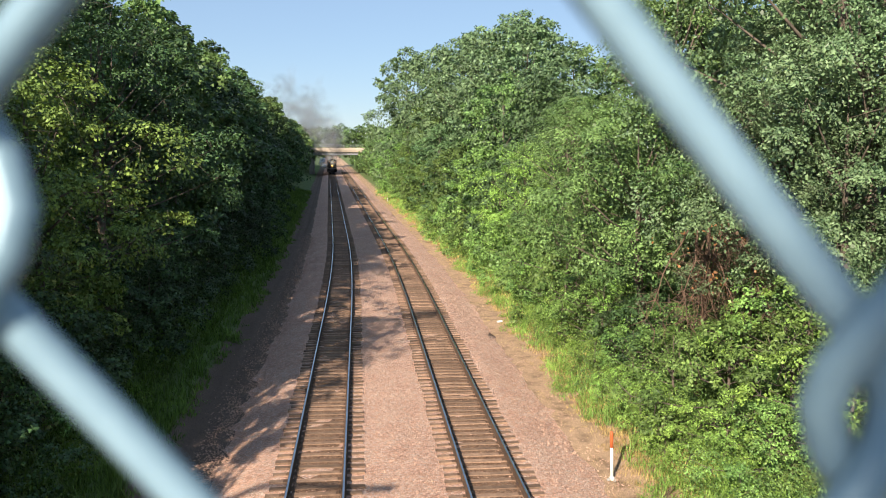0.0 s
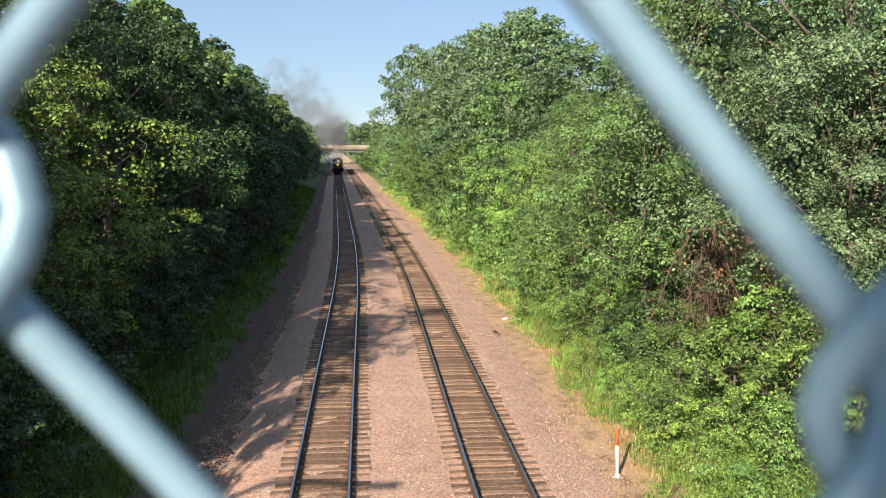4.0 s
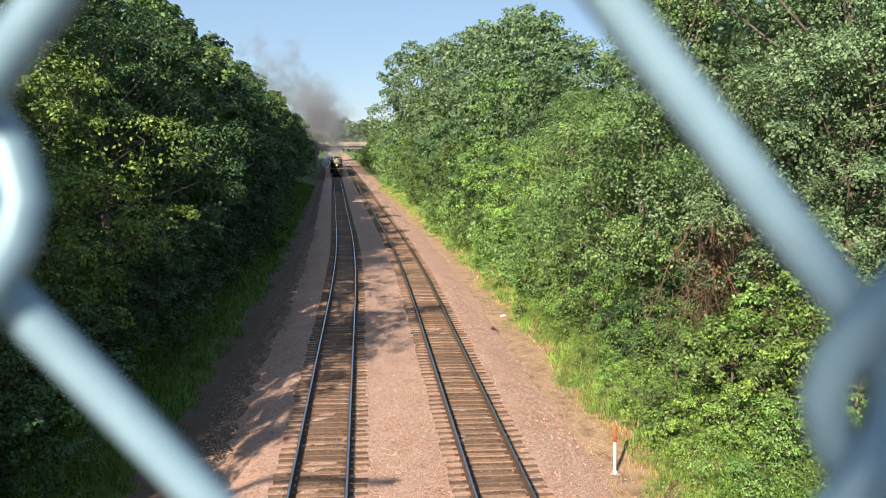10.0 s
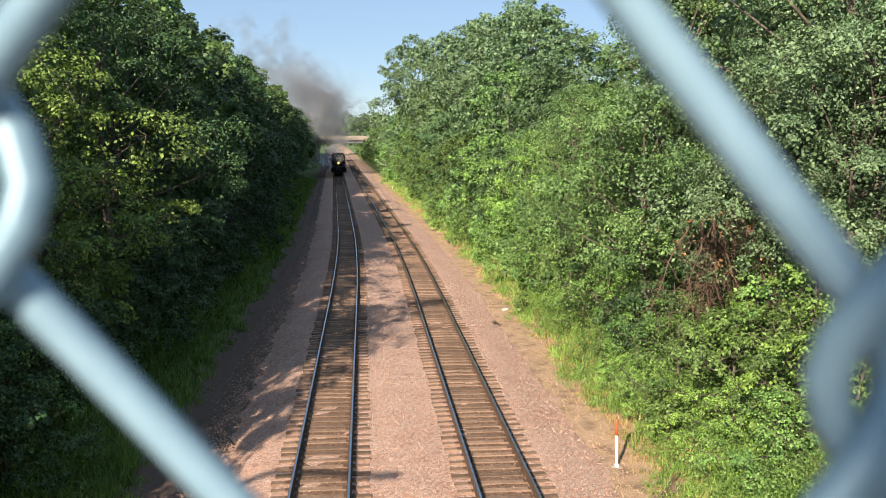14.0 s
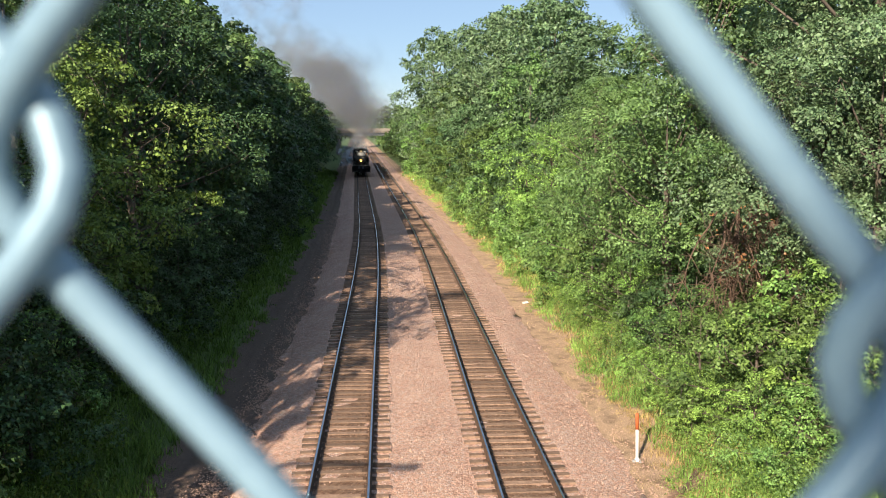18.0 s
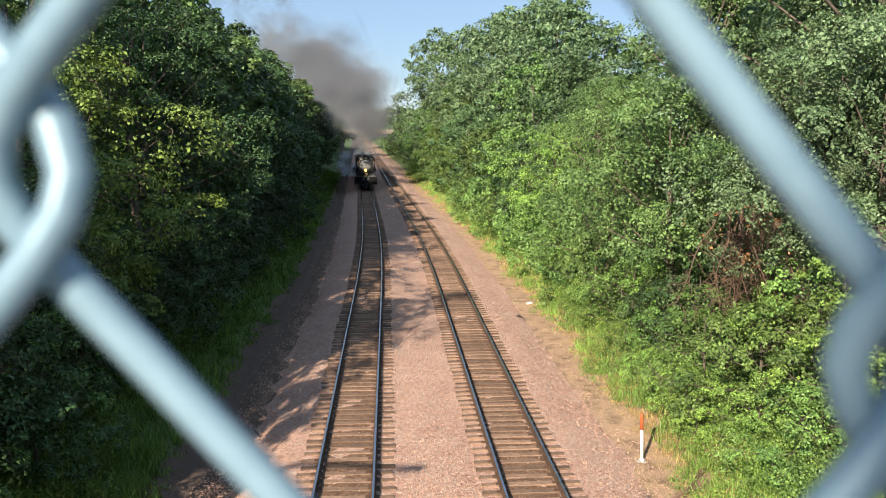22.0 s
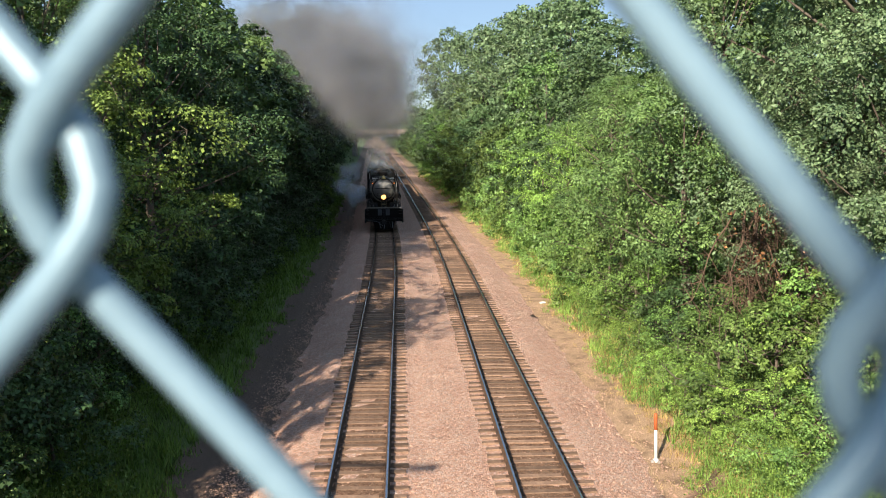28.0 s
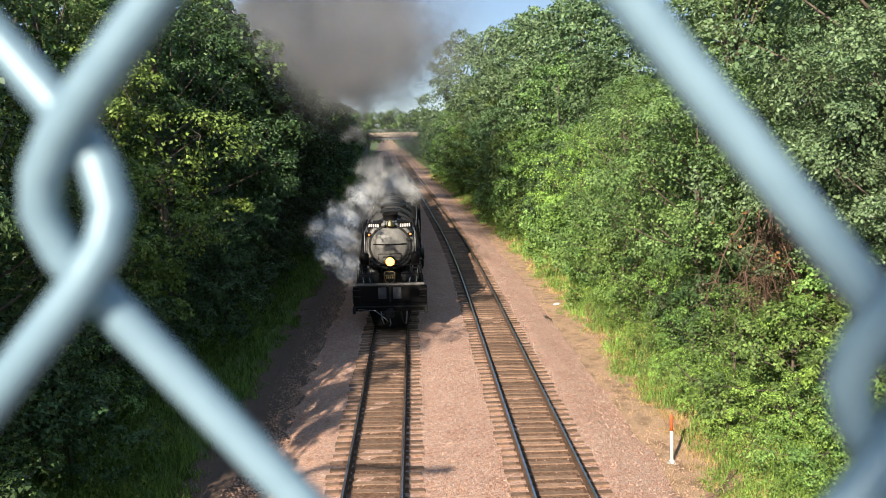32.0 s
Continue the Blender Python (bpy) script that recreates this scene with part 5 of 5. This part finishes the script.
    for side in (-1, 1):
        for k in range(4):
            P("slant_brace", Shape().tube([(side * (0.75 + 0.16 * k), -0.9, 2.12), (side * (1.0 + 0.13 * k), 0.4, 2.75 + 0.08 * k)], 0.022, 6), STEEL if k % 2 else BLACK, "slanting brace beside the front deck")
        P("ladder", Shape().tube([(side * 1.50, -0.9, 2.1), (side * 1.46, 1.2, 2.75)], 0.02, 6).tube([(side * 1.26, -0.9, 2.1), (side * 1.22, 1.2, 2.75)], 0.02, 6).tube([(side * 1.50, -0.4, 2.26), (side * 1.25, -0.4, 2.26)], 0.016, 6).tube([(side * 1.48, 0.2, 2.45), (side * 1.24, 0.2, 2.45)], 0.016, 6).tube([(side * 1.47, 0.8, 2.63), (side * 1.23, 0.8, 2.63)], 0.016, 6), SOOT)
        P("mirror_post", Shape().tube([(side * 1.40, 0.3, 2.1), (side * 1.40, 0.3, 3.3), (side * 1.36, 0.9, 3.9)], 0.022, 6), BLACK)
    P("top_plate", Shape().box(-0.85, 0.85, 0.95, 2.0, 4.66, 4.74, 0.02), BLACK)
    for y, r in ((0.2, 0.457), (-0.0 + 2.2, 0.457)):
        WHEELS.append((wheelset(lo, y, r, "pilot_wheelset"), y, r))
    for y in (3.9, 5.7, 7.5, 9.3, 12.2, 13.9, 15.6, 17.3):
        WHEELS.append((wheelset(lo, y, 0.864, "driving_wheelset"), y, 0.864))
    return lo


def build_tender():
    te = thing("tender", on_line(train_y(0) + 19.4), "long black tender behind the locomotive", "tender")
    part("tank", Shape().box(-1.6, 1.6, 0, 13.8, 1.1, 4.35, 0.12), BLACK, te)
    part("coal_bunker", Shape().box(-1.35, 1.35, 0.3, 6.5, 4.35, 4.75, 0.05), SOOT, te)
    part("underframe", Shape().box(-1.3, 1.3, 0.2, 13.6, 0.8, 1.1), BLACK, te)
    for k in range(7):
        wheelset(te, 0.9 + 2.0 * k, 0.53, "tender_wheelset")
    return te


def build_coach():
    co = thing("baggage_car", on_line(train_y(0) + 34.0), "yellow baggage car with a grey roof behind the tender", "railway car")
    part("body", Shape().box(-1.52, 1.52, 0, 24, 1.0, 3.6, 0.1), YELLOW, co)
    roof = [(1.52 * math.cos(math.pi * i / 12), 3.6 + 0.6 * math.sin(math.pi * i / 12)) for i in range(13)]
    part("roof", Shape().add([(x, 0, z) for x, z in roof] + [(x, 24, z) for x, z in roof], [(i, i + 1, 14 + i, 13 + i) for i in range(12)] + [tuple(range(13)), tuple(range(25, 12, -1))]), PALE, co, "grey rounded roof")
    part("diaphragm", Shape().box(-0.6, 0.6, -0.4, 0.02, 1.1, 3.4, 0.05), BLACK, co)
    for y in (2.2, 4.6, 19.4, 21.8):
        wheelset(co, y, 0.457, "car_wheelset")
    return co


# ---- smoke and steam: rigid puffs of many thin, faint sheets that drift ----
def puff_mesh(name, sigma, count, mat, seed, stretch=(1, 1, 1)):
    rng = np.random.default_rng(seed)
    lumps = rng.normal(0, 0.42, (6, 3))
    p = (lumps[rng.integers(0, 6, count)] + rng.normal(0, 0.42, (count, 3))) * sigma * np.array(stretch)
    d = unit(rng.normal(size=(count, 3)))
    e = unit(np.cross(d, rng.normal(size=(count, 3))))
    s = sigma * rng.uniform(0.85, 1.5, (count, 1))
    v = np.stack([p - d * s - e * s, p + d * s - e * s, p + d * s + e * s, p - d * s + e * s], 1)
    me = array_mesh(name, v.reshape(-1, 3), np.arange(count * 4).reshape(count, 4), mat)
    me.uv_layers.new(name="sheet").data.foreach_set("uv", np.tile(np.array([-1, -1, 1, -1, 1, 1, -1, 1], np.float32), count))
    return me


STACK_Z = 5.0


def build_smoke():
    """Returns each puff with the time it leaves the chimney and its own drift."""
    rng = np.random.default_rng(23)
    plume = thing("smoke_plume", pose(0, 0, 0), "drifting dark grey coal smoke from the chimney", "smoke", kind="stuff")
    big = [puff_mesh("smoke_puff", 3.0, 30, SMOKE, k, (1, 1.2, 0.9)) for k in range(4)]
    thin = [puff_mesh("smoke_puff", 3.6, 16, HAZE, 20 + k, (1, 1.2, 1)) for k in range(3)]
    small = [puff_mesh("smoke_puff", 0.55, 14, SMOKE, 10 + k) for k in range(3)]
    puffs = []
    te = -19.0
    k = 0
    while te < 30.5:
        frac = te - math.floor(te)
        ob = new("smoke_puff", big[k % 4] if te > 16 or (te > 6 and k % 2) else thin[k % 3])
        ob.parent = plume
        puffs.append((ob, te if 0.15 < frac < 0.75 else math.floor(te) + 0.45, rng.normal(0, 1, 3), rng.uniform(0, 360), True))
        k += 1
        te += 0.5 if te < 14 else 0.40 if te < 22 else 0.24
    # the wide, faint body of the plume
    wide = [puff_mesh("smoke_puff", 5.2, 15, HAZE, 40 + j, (1, 1.3, 0.9)) for j in range(3)]
    te = 3.55
    while te < 31.0:
        ob = new("smoke_puff", wide[k % 3])
        ob.parent = plume
        puffs.append((ob, te, rng.normal(0, 0.5, 3), rng.uniform(0, 360), 2))
        k += 1
        te += 1.0
    te = -1.0
    while te < 31.9:
        ob = new("smoke_puff", small[k % 3])
        ob.parent = plume
        puffs.append((ob, te, rng.normal(0, 1, 3), rng.uniform(0, 360), False))
        k += 1
        te += 0.55
    return puffs


def smoke_at(t, te, own, big):
    """Place of a puff: it rides with the chimney until te, then rises and drifts."""
    age = t - te
    ys = train_y(t if age < 0 else te) + 2.4
    x0 = float(line_x(ys))
    if age < 0:
        return (x0, ys, -9.0) if big else (x0, ys + 1.5 + abs(own[1]) * 1.2, 3.4)
    rise = 4.0 * (1 - math.exp(-age / 0.9)) + 1.05 * age
    spread = (0.15 + 0.80 * age ** 0.75) * (1.0 if big else 0.7)
    jump = (0.0, 3.6, 6.6)[int(big)]
    return (x0 - 0.5 - 0.72 * age ** 1.15 + own[0] * spread * 0.7, ys - 0.4 * age + own[1] * spread, STACK_Z + jump + rise + own[2] * spread * 0.7)


def build_steam():
    """Low steam beside the cylinders and white wisps above the boiler, all travelling with the engine."""
    rng = np.random.default_rng(31)
    out = []
    low = thing("steam_cloud", pose(0, 0, 0), "pale grey steam blown out beside the cylinders", "steam", kind="stuff")
    meshes = [puff_mesh("steam_puff", 0.50, 34, STEAM, 60 + k) for k in range(3)]
    wisp = [puff_mesh("steam_puff", 0.58, 20, WISP, 70 + k, (1, 2.2, 0.8)) for k in range(2)]
    for k, (x, y, z) in enumerate(((-2.0, 3.4, 2.2), (-2.6, 3.8, 2.3), (-3.3, 4.3, 2.6), (-2.8, 4.6, 3.0), (-3.7, 5.0, 3.2), (-2.2, 5.0, 3.4), (-3.1, 6.0, 3.7), (-3.8, 6.4, 4.0), (-2.6, 7.2, 4.3), (-3.3, 8.2, 4.6), (-2.4, 9.6, 4.9))):
        ob = new("steam_puff", meshes[k % 3])
        ob.parent = low
        out.append((ob, (x, y, z), rng.normal(0, 1, 3), 0.35))
    trail = thing("smoke_haze", pose(0, 0, 0), "thin grey smoke hanging low behind the engine", "smoke", kind="stuff")
    veil = [puff_mesh("haze_puff", 2.4, 11, HAZE, 90 + k, (0.7, 1.8, 0.7)) for k in range(2)]
    for k, (x, y, z) in enumerate(((0.6, 38, 6.5), (-0.2, 50, 6.5), (1.6, 56, 7.5), (0.8, 68, 7.0), (0.2, 80, 7.0), (2.0, 90, 7.5))):
        ob = new("haze_puff", veil[k % 2])
        ob.parent = trail
        out.append((ob, (x, y, z), rng.normal(0, 1, 3), 0.5))
    high = thing("steam_wisp", pose(0, 0, 0), "thin white steam streaming back over the boiler", "steam", kind="stuff")
    for k, (x, y, z) in enumerate(((-0.9, 8.5, 5.2), (-1.2, 10.5, 5.5), (-1.6, 13.0, 6.0), (-1.0, 12.0, 5.6), (1.0, 13.5, 5.0), (0.7, 15.5, 5.4), (0.3, 17.5, 5.8), (-0.4, 19.5, 6.2), (-1.3, 16.0, 6.6))):
        ob = new("steam_puff", wisp[k % 2])
        ob.parent = high
        out.append((ob, (x, y, z), rng.normal(0, 1, 3), 0.2))
    return out


# ---- build it all ----
build_ground()
build_bed()
build_kinds()
build_wood()
build_grass()
build_dead_brush()
build_far_bridge()
build_post()
build_fence()
LOCO = build_locomotive()
TENDER = build_tender()
COACH = build_coach()
PUFFS = build_smoke()
JETS = build_steam()
for u0, words, seed in ((0.0, "railway track on dark weathered wooden ties in pink ballast", 1), (TRACK_GAP, "second railway track on sun-bleached brown wooden ties", 2)):
    build_ties(build_track(u0, words), u0, seed)


def motions():
    times = [0.5 * k for k in range(65)]
    for ob, back in ((LOCO, 0.0), (TENDER, 19.4), (COACH, 34.0)):
        walk(ob, [(t, on_line(train_y(t) + back)) for t in times])
    y0 = train_y(0)
    for w, y, r in WHEELS:
        whole = (y0 - train_y(32)) / r
        n = math.ceil(math.degrees(whole) / 80)
        rows, last = [], -1
        for k in range(n + 1):
            # the time at which this much has been rolled
            far = y0 - (y0 - train_y(32)) * k / n
            lo_t, hi_t = 0.0, 32.0
            for _ in range(30):
                mid = (lo_t + hi_t) / 2
                lo_t, hi_t = (mid, hi_t) if train_y(mid) > far else (lo_t, mid)
            if frame(mid) > last:
                last = frame(mid)
                rows.append((mid, pose(0, y, r, math.degrees((y0 - train_y(mid)) / r))))
        walk(w, rows)
    for ob, te, own, turn, big in PUFFS:
        marks = sorted({0.0, 32.0, *range(0, 33, 2), *(round(te + d, 2) for d in (-0.12, 0.0, 0.12, 0.4, 0.9, 1.6, 2.6, 4.0) if 0 < te + d < 32)})
        walk(ob, [(t, pose(*smoke_at(t, te, own, big), 0, 0, turn + 5 * max(0.0, t - te) * (1 if own[0] > 0 else -1))) for t in marks])
    for ob, (x, y, z), own, sway in JETS:
        rows = []
        for t in times:
            m = on_line(train_y(t))
            p = m @ Vector((x + sway * math.sin(0.9 * t + own[0] * 3), y + 2 * sway * math.sin(0.7 * t + own[1] * 3), z + sway * math.sin(1.1 * t + own[2] * 3)))
            rows.append((t, pose(*p, 0, 0, 0 if sway == 0.5 else own[0] * 90 + 12 * t)))
        walk(ob, rows)


motions()
